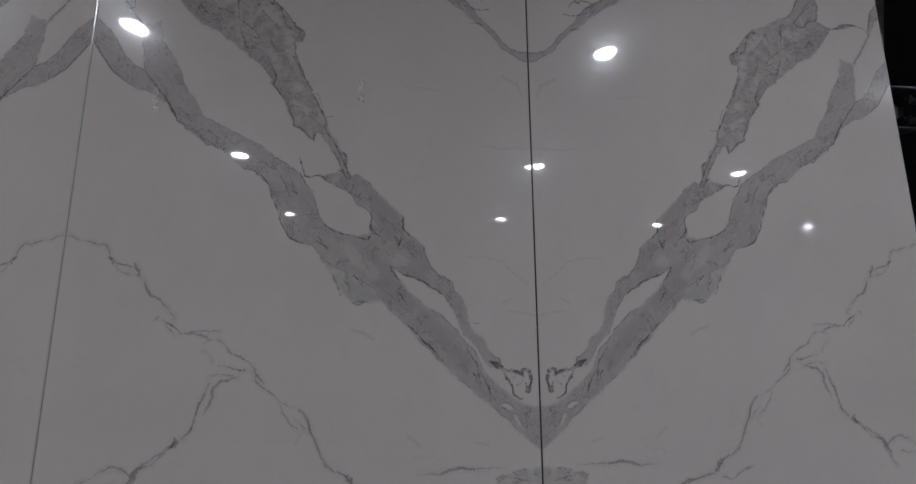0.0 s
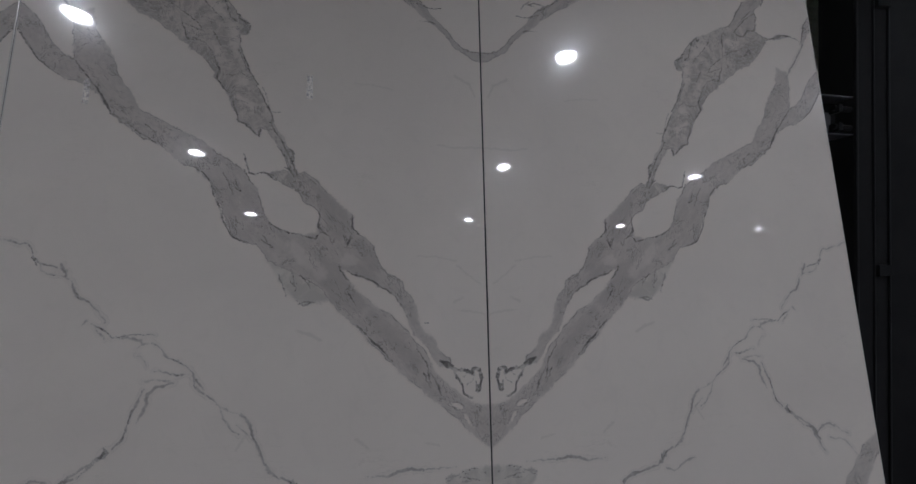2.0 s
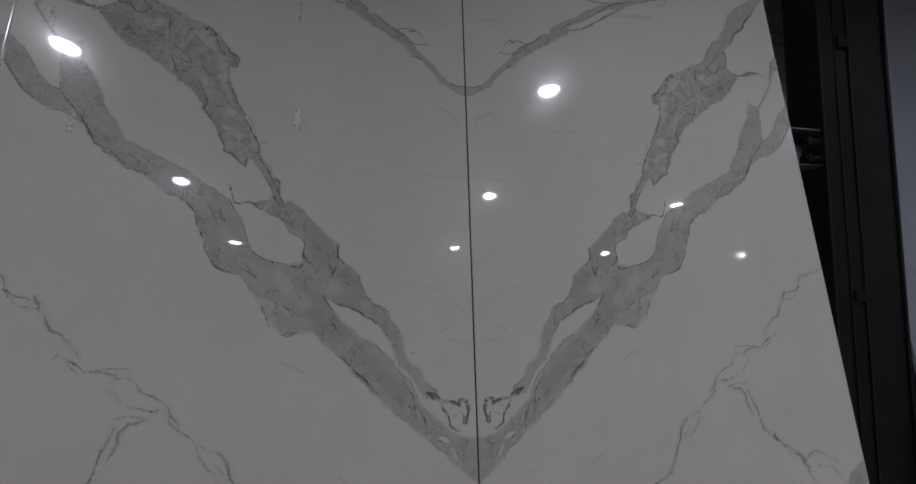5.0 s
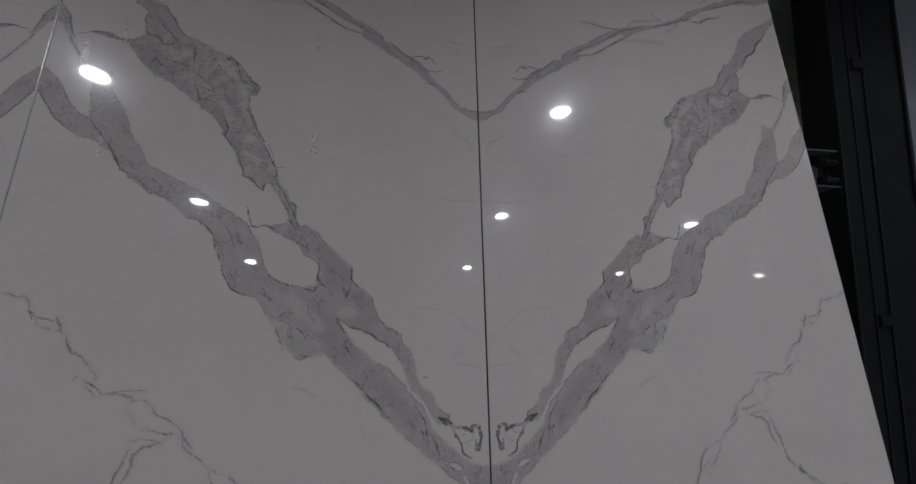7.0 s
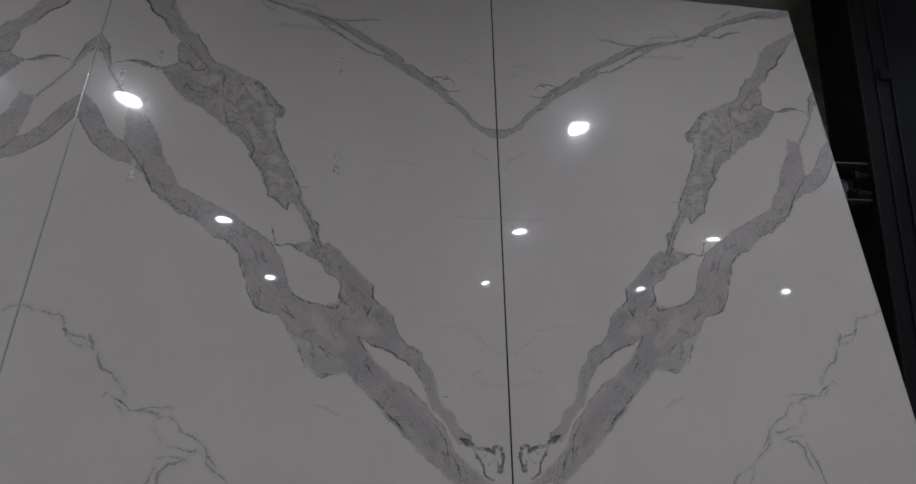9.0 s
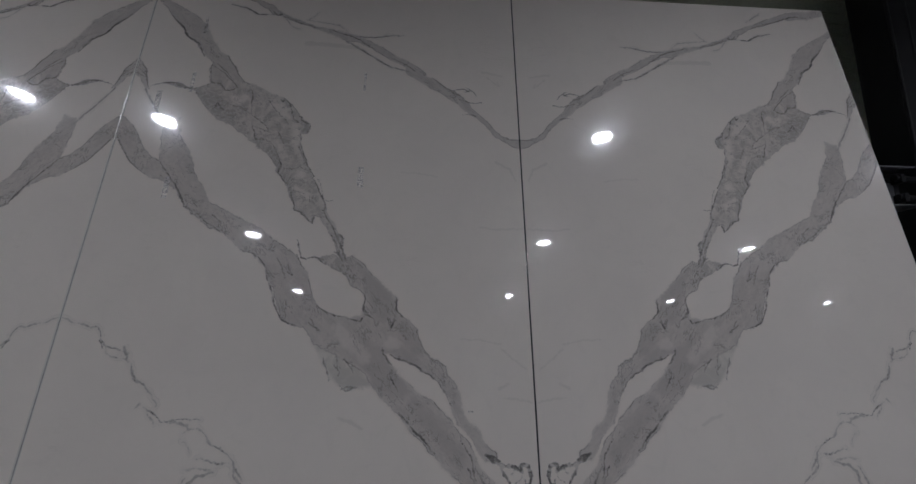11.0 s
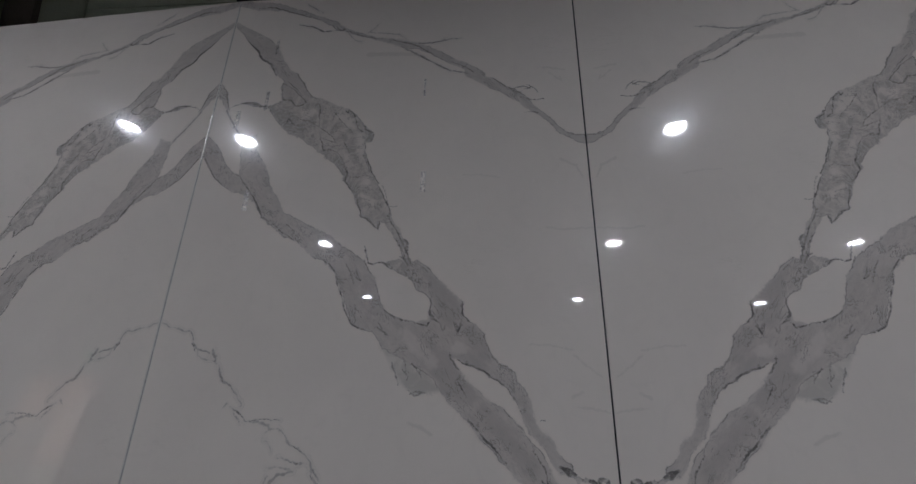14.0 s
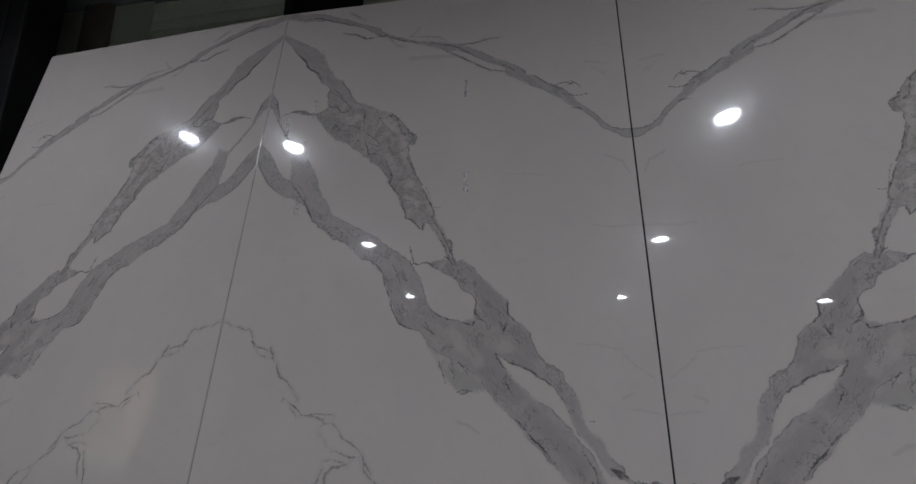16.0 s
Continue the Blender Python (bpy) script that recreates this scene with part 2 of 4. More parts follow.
M_LED = lamp_material("lit_led", (0.91, 0.96, 1.10), LAMP_POWER)
M_EXIT = lamp_material("lit_green_sign", (0.22, 0.9, 0.6), 2.4)


def smear_material():
    """Dried white residue, patchy and partly see-through."""
    m = Mat("dried_residue").set(Base_Color=(0.8, 0.8, 0.8), Roughness=0.6)
    m.set(Alpha=m.math("MULTIPLY", m.smooth(m.noise(70, 4, 0.7), 0.36, 0.66), 0.30))
    return m.m


M_SMEAR = smear_material()


# ---- mesh helpers ----
def block(bm, x0, x1, y0, y1, z0, z1, bevel=0.0):
    r = bmesh.ops.create_cube(bm, size=1, matrix=Matrix.LocRotScale(
        ((x0 + x1) / 2, (y0 + y1) / 2, (z0 + z1) / 2), None, (x1 - x0, y1 - y0, z1 - z0)))
    if bevel:
        es = list({e for v in r["verts"] for e in v.link_edges})
        bmesh.ops.bevel(bm, geom=es, offset=bevel, segments=2, affect="EDGES", profile=0.6)
    return bm


def rod(bm, a, b, radius, sides=16):
    a, b = Vector(a), Vector(b)
    d = b - a
    m = Matrix.Translation((a + b) / 2) @ d.to_track_quat("Z", "Y").to_matrix().to_4x4()
    bmesh.ops.create_cone(bm, cap_ends=True, segments=sides, radius1=radius, radius2=radius, depth=d.length, matrix=m)
    return bm


def spun(bm, profile, steps=48):
    """A surface turned round z from (radius, height) pairs."""
    rings = []
    for r, z in profile:
        rings.append([bm.verts.new((r * math.cos(2 * math.pi * i / steps), r * math.sin(2 * math.pi * i / steps), z)) for i in range(steps)])
    for a, b in zip(rings, rings[1:]):
        for i in range(steps):
            j = (i + 1) % steps
            bm.faces.new((a[i], a[j], b[j], b[i]))
    return bm


def finish(name, bm, material, smooth=False):
    me = bpy.data.meshes.new(name)
    bmesh.ops.recalc_face_normals(bm, faces=bm.faces)
    for f in bm.faces:
        f.smooth = smooth
    bm.to_mesh(me)
    bm.free()
    me.materials.append(material)
    return new(name, me)


def part(name, bm, material, parent, label="", smooth=False):
    ob = finish(name, bm, material, smooth)
    ob.parent = parent
    if label:
        ob["label"] = label
    return ob


def structure(name, bm, material, label, category):
    return tagged(finish(name, bm, material), label, category, kind="structure")


def slab_place(x, turn=0.0):
    """Pose of a slab: foot on the rail, leaning back, its foot corner at x, turned about its long edge."""
    return pose(x, 0, LIFT, -LEAN, 0, 0) @ pose(0, 0, 0, 0, 0, turn)


# ---- marble pattern: outlines and strokes (across, up, half width) on one slab, metres from its foot corner ----
INK = collections.defaultdict(list)


def region(ink, *outline):
    """A body of the pattern, by its outline."""
    INK[ink].append((True, outline))


def stroke(ink, *line):
    """A line of the pattern, with its half width at each point."""
    INK[ink].append((False, line))


region("band", (1.614, 2.423), (1.584, 2.413), (1.544, 2.376), (1.509, 2.321), (1.480, 2.272), (1.445, 2.237), (1.414, 2.221), (1.422, 2.268), (1.428, 2.326), (1.428, 2.403), (1.377, 2.416), (1.361, 2.353), (1.339, 2.308), (1.314, 2.275), (1.292, 2.230), (1.280, 2.185), (1.261, 2.152), (1.237, 2.130), (1.216, 2.086), (1.197, 2.054), (1.172, 2.044), (1.114, 2.013), (1.031, 1.967), (0.989, 1.951), (1.014, 1.863), (1.044, 1.862), (1.069, 1.887), (1.096, 1.908), (1.128, 1.931), (1.158, 1.945), (1.185, 1.953), (1.210, 1.974), (1.232, 1.997), (1.257, 2.014), (1.278, 2.028), (1.295, 2.050), (1.318, 2.088), (1.350, 2.114), (1.378, 2.135), (1.402, 2.147), (1.438, 2.150), (1.473, 2.175), (1.511, 2.206), (1.538, 2.239), (1.561, 2.271), (1.579, 2.305), (1.602, 2.335))
region("band", (1.052, 1.980), (0.989, 1.951), (0.958, 1.925), (0.926, 1.904), (0.884, 1.873), (0.856, 1.852), (0.836, 1.817), (0.808, 1.786), (0.794, 1.739), (0.778, 1.696), (0.756, 1.665), (0.727, 1.642), (0.680, 1.630), (0.658, 1.571), (0.682, 1.513), (0.716, 1.515), (0.747, 1.529), (0.761, 1.533), (0.778, 1.560), (0.799, 1.591), (0.840, 1.601), (0.878, 1.617), (0.896, 1.663), (0.915, 1.715), (0.937, 1.746), (0.951, 1.782), (0.956, 1.806), (0.981, 1.825), (1.003, 1.848), (1.014, 1.863), (1.044, 1.862), (1.086, 1.899))
region("band", (0.702, 1.849), (0.684, 1.856), (0.669, 1.848), (0.652, 1.857), (0.624, 1.834), (0.592, 1.797), (0.560, 1.769), (0.517, 1.727), (0.485, 1.697), (0.485, 1.658), (0.470, 1.637), (0.438, 1.616), (0.411, 1.594), (0.398, 1.552), (0.383, 1.521), (0.362, 1.495), (0.333, 1.481), (0.462, 1.483), (0.520, 1.505), (0.584, 1.485), (0.666, 1.519), (0.709, 1.581), (0.721, 1.640), (0.680, 1.630), (0.639, 1.626), (0.605, 1.635), (0.597, 1.667), (0.598, 1.710), (0.611, 1.725), (0.649, 1.741), (0.668, 1.774), (0.692, 1.810))
region("band", (0.483, 1.552), (0.383, 1.521), (0.362, 1.495), (0.333, 1.481), (0.307, 1.460), (0.299, 1.437), (0.276, 1.412), (0.260, 1.375), (0.254, 1.334), (0.242, 1.299), (0.223, 1.278), (0.200, 1.266), (0.184, 1.234), (0.162, 1.205), (0.141, 1.193), (0.137, 1.177), (0.154, 1.161), (0.177, 1.166), (0.193, 1.188), (0.210, 1.216), (0.230, 1.242), (0.261, 1.279), (0.281, 1.303), (0.291, 1.344), (0.312, 1.381), (0.331, 1.412), (0.358, 1.433), (0.399, 1.454), (0.437, 1.476), (0.482, 1.489))
region("band", (0.718, 1.550), (0.668, 1.582), (0.566, 1.572), (0.493, 1.531), (0.520, 1.505), (0.507, 1.485), (0.492, 1.464), (0.461, 1.427), (0.424, 1.396), (0.385, 1.363), (0.343, 1.343), (0.300, 1.304), (0.271, 1.267), (0.238, 1.228), (0.214, 1.198), (0.192, 1.146), (0.164, 1.118), (0.129, 1.086), (0.131, 1.003), (0.175, 1.040), (0.220, 1.069), (0.256, 1.105), (0.297, 1.139), (0.337, 1.175), (0.368, 1.209), (0.402, 1.241), (0.435, 1.269), (0.460, 1.309), (0.490, 1.336), (0.525, 1.362), (0.552, 1.393), (0.583, 1.437), (0.645, 1.478), (0.706, 1.513))
region("band", (0.164, 1.118), (0.129, 1.086), (0.093, 1.056), (0.058, 1.035), (0.020, 1.028), (-0.015, 1.029), (-0.014, 0.900), (0.003, 0.888), (0.035, 0.911), (0.075, 0.945), (0.105, 0.975), (0.145, 1.015), (0.186, 1.048), (0.205, 1.103))
region("band", (1.615, 3.077), (1.522, 3.017), (1.420, 2.954), (1.361, 2.906), (1.328, 2.839), (1.285, 2.765), (1.241, 2.733), (1.206, 2.682), (1.184, 2.639), (1.162, 2.612), (1.182, 2.572), (1.290, 2.600), (1.304, 2.655), (1.296, 2.703), (1.340, 2.738), (1.375, 2.790), (1.436, 2.836), (1.465, 2.887), (1.513, 2.941), (1.554, 2.996), (1.609, 3.049))
stroke("band", (1.646, 0.845, 0.0237), (1.549, 0.773, 0.0327), (1.496, 0.705, 0.0369), (1.452, 0.651, 0.0411))
region("band", (1.604, 2.713), (1.579, 2.680), (1.554, 2.639), (1.530, 2.560), (1.536, 2.548), (1.573, 2.603), (1.601, 2.633))
stroke("crack", (1.579, 2.680, 0.0021), (1.554, 2.639, 0.0042), (1.538, 2.580, 0.0041), (1.526, 2.549, 0.0021))
region("band", (1.614, 3.199), (1.515, 3.187), (1.426, 3.174), (1.337, 3.143), (1.248, 3.104), (1.162, 3.067), (1.091, 3.032), (1.048, 2.993), (1.007, 2.972), (0.940, 2.942), (0.876, 2.922), (0.875, 2.908), (0.940, 2.932), (1.006, 2.954), (1.053, 2.980), (1.087, 2.982), (1.116, 3.011), (1.173, 3.048), (1.245, 3.082), (1.303, 3.100), (1.376, 3.123), (1.492, 3.135), (1.609, 3.173))
region("band", (0.940, 2.942), (0.876, 2.925), (0.813, 2.914), (0.738, 2.893), (0.701, 2.879), (0.652, 2.862), (0.604, 2.834), (0.545, 2.790), (0.487, 2.761), (0.442, 2.734), (0.400, 2.701), (0.401, 2.639), (0.432, 2.663), (0.453, 2.700), (0.499, 2.731), (0.556, 2.762), (0.597, 2.789), (0.639, 2.823), (0.700, 2.853), (0.748, 2.852), (0.798, 2.878), (0.862, 2.903), (0.940, 2.932))
region("band", (0.490, 2.738), (0.465, 2.719), (0.427, 2.693), (0.364, 2.670), (0.313, 2.625), (0.276, 2.611), (0.238, 2.579), (0.200, 2.530), (0.163, 2.493), (0.114, 2.431), (0.077, 2.397), (0.040, 2.380), (-0.015, 2.374), (-0.013, 2.334), (0.036, 2.344), (0.071, 2.370), (0.102, 2.390), (0.139, 2.435), (0.188, 2.482), (0.225, 2.507), (0.263, 2.547), (0.300, 2.573), (0.338, 2.598), (0.375, 2.618), (0.450, 2.669), (0.488, 2.695))
stroke("vein", (0.760, 2.854, 0.0024), (0.699, 2.823, 0.0047), (0.650, 2.788, 0.0046), (0.591, 2.749, 0.0046), (0.556, 2.723, 0.0045), (0.465, 2.704, 0.0022))
stroke("vein", (0.725, 2.882, 0.0024), (0.640, 2.883, 0.0048), (0.581, 2.898, 0.0047), (0.504, 2.903, 0.0023))
stroke("vein", (1.279, 3.025, 0.0023), (1.196, 3.009, 0.0045), (1.152, 2.975, 0.0045), (1.112, 2.978, 0.0045), (1.074, 2.989, 0.0022))
stroke("vein", (0.942, 2.963, 0.0018), (0.852, 2.950, 0.0036), (0.789, 2.937, 0.0035), (0.750, 2.906, 0.0017))
stroke("vein", (1.262, 3.161, 0.0020), (1.209, 3.124, 0.0039), (1.168, 3.098, 0.0019))
stroke("vein", (1.040, 2.976, 0.0018), (0.996, 2.918, 0.0036), (0.963, 2.907, 0.0018))
stroke("vein", (0.941, 2.955, 0.0014), (0.905, 2.989, 0.0029), (0.884, 3.018, 0.0015))
stroke("crack", (1.096, 3.008, 0.0022), (1.073, 2.981, 0.0044), (1.050, 2.985, 0.0044), (1.069, 3.004, 0.0022))
stroke("crack", (1.033, 2.975, 0.0018), (0.953, 2.937, 0.0036), (0.875, 2.918, 0.0018))
stroke("crack", (1.279, 3.025, 0.0019), (1.196, 3.009, 0.0038), (1.152, 2.975, 0.0037), (1.112, 2.978, 0.0019))
stroke("crack", (1.494, 3.149, 0.0020), (1.422, 3.147, 0.0040), (1.362, 3.121, 0.0040), (1.288, 3.093, 0.0039), (1.174, 3.052, 0.0019))
stroke("crack", (0.825, 2.911, 0.0018), (0.737, 2.884, 0.0034), (0.688, 2.859, 0.0034), (0.627, 2.814, 0.0017))
stroke("crack", (0.748, 2.849, 0.0017), (0.650, 2.785, 0.0033), (0.567, 2.730, 0.0032), (0.476, 2.706, 0.0016))
stroke("crack", (0.556, 2.776, 0.0013), (0.487, 2.739, 0.0026), (0.448, 2.707, 0.0013))
stroke("crack", (0.701, 2.879, 0.0014), (0.628, 2.885, 0.0027), (0.557, 2.900, 0.0014))
stroke("crack", (0.288, 2.612, 0.0018), (0.238, 2.624, 0.0036), (0.208, 2.615, 0.0036), (0.248, 2.602, 0.0018))
stroke("crack", (0.255, 2.568, 0.0018), (0.200, 2.553, 0.0035), (0.157, 2.557, 0.0018))
stroke("crack", (0.243, 2.491, 0.0016), (0.201, 2.495, 0.0032), (0.173, 2.483, 0.0016))
stroke("crack", (0.364, 2.670, 0.0014), (0.308, 2.622, 0.0027), (0.233, 2.573, 0.0014))
stroke("crack", (0.225, 2.634, 0.0014), (0.192, 2.613, 0.0028), (0.175, 2.591, 0.0014))
region("pale", (0.771, 1.544), (0.746, 1.509), (0.720, 1.464), (0.699, 1.428), (0.668, 1.401), (0.638, 1.387), (0.602, 1.391), (0.558, 1.395), (0.525, 1.366), (0.471, 1.366), (0.533, 1.448), (0.625, 1.499), (0.697, 1.540))
region("pale", (0.160, 0.803), (0.136, 0.813), (0.099, 0.822), (0.048, 0.829), (-0.007, 0.829), (-0.008, 0.736), (0.121, 0.743), (0.156, 0.777))
stroke("crack", (0.144, 0.813, 0.0012), (0.130, 0.816, 0.0012))
stroke("crack", (0.116, 0.801, 0.0012), (0.106, 0.802, 0.0012))
stroke("crack", (0.093, 0.811, 0.0012), (0.083, 0.810, 0.0012))
stroke("crack", (0.104, 0.787, 0.0013), (0.070, 0.791, 0.0013))
stroke("crack", (0.039, 0.809, 0.0012), (0.022, 0.808, 0.0012))
stroke("crack", (0.160, 0.785, 0.0010), (0.136, 0.802, 0.0019), (0.099, 0.819, 0.0019), (0.048, 0.826, 0.0010))
region("arm", (1.292, 2.600), (1.258, 2.616), (1.218, 2.622), (1.173, 2.620), (1.146, 2.604), (1.108, 2.594), (1.072, 2.575), (1.037, 2.553), (1.007, 2.542), (0.982, 2.538), (0.959, 2.514), (0.930, 2.481), (0.907, 2.452), (0.893, 2.434), (0.867, 2.415), (0.866, 2.392), (0.871, 2.373), (0.890, 2.365), (0.902, 2.368), (0.898, 2.336), (0.918, 2.299), (0.988, 2.244), (1.009, 2.257), (1.035, 2.279), (1.056, 2.289), (1.071, 2.314), (1.093, 2.327), (1.112, 2.349), (1.134, 2.367), (1.164, 2.385), (1.198, 2.403), (1.232, 2.416), (1.257, 2.444), (1.286, 2.472), (1.312, 2.505), (1.333, 2.534), (1.354, 2.563), (1.332, 2.574), (1.309, 2.582), (1.294, 2.589))
region("arm", (1.035, 2.279), (1.000, 2.334), (0.951, 2.381), (0.902, 2.368), (0.898, 2.336), (0.887, 2.300), (0.871, 2.264), (0.861, 2.238), (0.842, 2.203), (0.828, 2.177), (0.814, 2.152), (0.803, 2.123), (0.790, 2.098), (0.777, 2.077), (0.769, 2.049), (0.762, 2.024), (0.770, 2.008), (0.781, 2.000), (0.800, 2.008), (0.807, 2.011), (0.809, 1.987), (0.819, 1.977), (0.827, 1.983), (0.836, 2.003), (0.852, 2.019), (0.872, 2.031), (0.888, 2.036), (0.890, 2.059), (0.908, 2.087), (0.921, 2.116), (0.934, 2.146), (0.952, 2.167), (0.970, 2.188), (0.975, 2.201), (0.969, 2.214), (0.987, 2.235), (1.009, 2.257))
region("arm", (0.785, 2.044), (0.769, 2.036), (0.743, 1.996), (0.722, 1.957), (0.704, 1.918), (0.729, 1.918), (0.756, 1.957), (0.772, 1.988), (0.788, 2.004))
region("arm", (0.766, 2.013), (0.755, 1.996), (0.735, 1.971), (0.717, 1.946), (0.701, 1.934), (0.691, 1.913), (0.693, 1.881), (0.682, 1.841), (0.676, 1.821), (0.689, 1.829), (0.706, 1.860), (0.718, 1.889), (0.730, 1.913), (0.740, 1.938), (0.762, 1.967), (0.786, 1.996), (0.793, 2.013))
region("arm", (0.781, 1.847), (0.747, 1.852), (0.718, 1.860), (0.697, 1.840), (0.671, 1.801), (0.676, 1.784), (0.701, 1.797), (0.729, 1.812), (0.757, 1.828), (0.780, 1.840))
region("clear", (0.149, 1.040), (0.118, 1.043), (0.087, 1.024), (0.094, 1.015), (0.118, 1.018))
region("clear", (0.098, 1.007), (0.084, 1.007), (0.070, 0.983), (0.062, 0.958), (0.081, 0.970))
region("clear", (0.511, 1.493), (0.482, 1.481), (0.437, 1.466), (0.403, 1.445), (0.378, 1.416), (0.383, 1.377), (0.416, 1.400), (0.451, 1.433), (0.482, 1.468))
stroke("deep", (0.606, 1.520, 0.0287), (0.554, 1.478, 0.0492), (0.506, 1.427, 0.0490), (0.471, 1.386, 0.0285))
stroke("deep", (0.592, 1.786, 0.0214), (0.549, 1.722, 0.0383), (0.531, 1.668, 0.0381), (0.536, 1.636, 0.0210))
stroke("deep", (0.493, 1.520, 0.0166), (0.462, 1.503, 0.0187), (0.431, 1.493, 0.0166))
stroke("deep", (0.463, 1.594, 0.0211), (0.425, 1.556, 0.0294), (0.410, 1.520, 0.0209))
stroke("deep", (0.409, 1.335, 0.0183), (0.317, 1.244, 0.0202), (0.256, 1.173, 0.0181))
stroke("deep", (1.303, 2.545, 0.0178), (1.264, 2.506, 0.0353), (1.195, 2.431, 0.0259))
stroke("deep", (1.075, 2.314, 0.0209), (1.001, 2.279, 0.0249), (0.977, 2.218, 0.0204))
stroke("deep", (0.949, 2.175, 0.0121), (0.921, 2.133, 0.0199), (0.900, 2.075, 0.0117))
stroke("deep", (0.979, 2.352, 0.0127), (0.945, 2.335, 0.0186), (0.932, 2.290, 0.0125))
stroke("deep", (0.883, 2.410, 0.0121), (0.881, 2.392, 0.0138), (0.887, 2.373, 0.0120))
stroke("light", (1.044, 2.517, 0.0089), (0.996, 2.489, 0.0194), (0.958, 2.442, 0.0140))
stroke("light", (0.929, 2.400, 0.0104), (0.917, 2.363, 0.0188), (0.917, 2.326, 0.0101))
stroke("light", (0.892, 2.176, 0.0081), (0.878, 2.189, 0.0114), (0.861, 2.164, 0.0081))
stroke("light", (0.897, 2.121, 0.0079), (0.874, 2.117, 0.0095), (0.838, 2.089, 0.0063))
stroke("light", (1.188, 2.533, 0.0143), (1.165, 2.519, 0.0213), (1.132, 2.539, 0.0125))
stroke("light", (1.012, 2.338, 0.0085), (0.982, 2.316, 0.0134), (0.966, 2.280, 0.0083))
stroke("light", (0.689, 1.592, 0.0165), (0.647, 1.551, 0.0205), (0.585, 1.489, 0.0164))
stroke("light", (0.512, 1.535, 0.0104), (0.498, 1.539, 0.0187), (0.483, 1.531, 0.0104))
stroke("light", (0.685, 1.468, 0.0141), (0.634, 1.444, 0.0242), (0.583, 1.417, 0.0182))
stroke("crack", (0.777, 2.037, 0.0021), (0.733, 1.955, 0.0032), (0.695, 1.894, 0.0032), (0.681, 1.84, 0.0021))
stroke("crack", (0.506, 1.627, 0.0021), (0.496, 1.599, 0.0042), (0.485, 1.621, 0.0021))
stroke("crack", (1.408, 2.217, 0.0021), (1.377, 2.178, 0.0031), (1.337, 2.124, 0.0042), (1.296, 2.06, 0.0052), (1.286, 2.036, 0.0031), (1.25, 2.016, 0.0031))
stroke("crack", (1.25, 2.025, 0.0021), (1.197, 1.974, 0.0021), (1.142, 1.941, 0.0031))
stroke("crack", (0.227, 1.144, 0.002), (0.222, 1.115, 0.003), (0.208, 1.095, 0.002))
stroke("crack", (1.588, 2.313, 0.0021), (1.551, 2.258, 0.0031), (1.503, 2.198, 0.0021))
stroke("crack", (1.611, 2.345, 0.0021), (1.574, 2.291, 0.0031), (1.529, 2.233, 0.0021))
stroke("crack", (0.257, 1.224, 0.002), (0.221, 1.174, 0.0025), (0.213, 1.128, 0.002))
stroke("crack", (1.454, 1.548, 0.0029), (1.437, 1.517, 0.0029))
stroke("crack", (1.195, 0.967, 0.0037), (1.204, 0.945, 0.0037), (1.217, 0.937, 0.0018))
stroke("crack", (0.639, 0.822, 0.0032), (0.644, 0.801, 0.0032))
stroke("crack", (0.159, 0.797, 0.002), (0.141, 0.81, 0.003), (0.125, 0.805, 0.002))
stroke("crack", (0.101, 0.8, 0.002), (0.081, 0.798, 0.003), (0.044, 0.788, 0.002))
stroke("crack", (0.683, 1.507, 0.002), (0.672, 1.474, 0.0031), (0.673, 1.45, 0.002))
stroke("crack", (0.655, 1.389, 0.002), (0.634, 1.397, 0.003), (0.6, 1.395, 0.002))
stroke("crack", (0.722, 1.49, 0.002), (0.709, 1.446, 0.0024), (0.696, 1.413, 0.002))
stroke("crack", (0.791, 1.613, 0.0021), (0.766, 1.593, 0.0031), (0.75, 1.585, 0.0021))
stroke("crack", (1.18, 2.005, 0.0021), (1.145, 1.976, 0.0025), (1.151, 1.954, 0.0021))
stroke("crack", (1.295, 2.686, 0.0014), (1.248, 2.652, 0.0028), (1.208, 2.612, 0.0027), (1.174, 2.578, 0.0014))
stroke("crack", (1.280, 2.697, 0.0014), (1.240, 2.657, 0.0028), (1.189, 2.605, 0.0014))
stroke("crack", (1.303, 2.630, 0.0018), (1.292, 2.600, 0.0036), (1.254, 2.591, 0.0036), (1.225, 2.561, 0.0036), (1.193, 2.567, 0.0036), (1.175, 2.580, 0.0018))
stroke("crack", (1.297, 2.697, 0.0014), (1.307, 2.660, 0.0028), (1.303, 2.630, 0.0027), (1.295, 2.600, 0.0014))
stroke("crack", (1.248, 2.507, 0.0022), (1.250, 2.483, 0.0044), (1.262, 2.472, 0.0022))
stroke("crack", (1.248, 2.507, 0.0018), (1.230, 2.473, 0.0035), (1.208, 2.462, 0.0017))
stroke("crack", (1.124, 2.569, 0.0018), (1.111, 2.540, 0.0036), (1.110, 2.500, 0.0035), (1.107, 2.452, 0.0017))
stroke("crack", (1.197, 2.493, 0.0011), (1.156, 2.485, 0.0022), (1.111, 2.452, 0.0011))
stroke("crack", (1.112, 2.457, 0.0013), (1.075, 2.425, 0.0026), (1.048, 2.402, 0.0026), (1.016, 2.365, 0.0026), (1.049, 2.378, 0.0026), (1.086, 2.392, 0.0013))
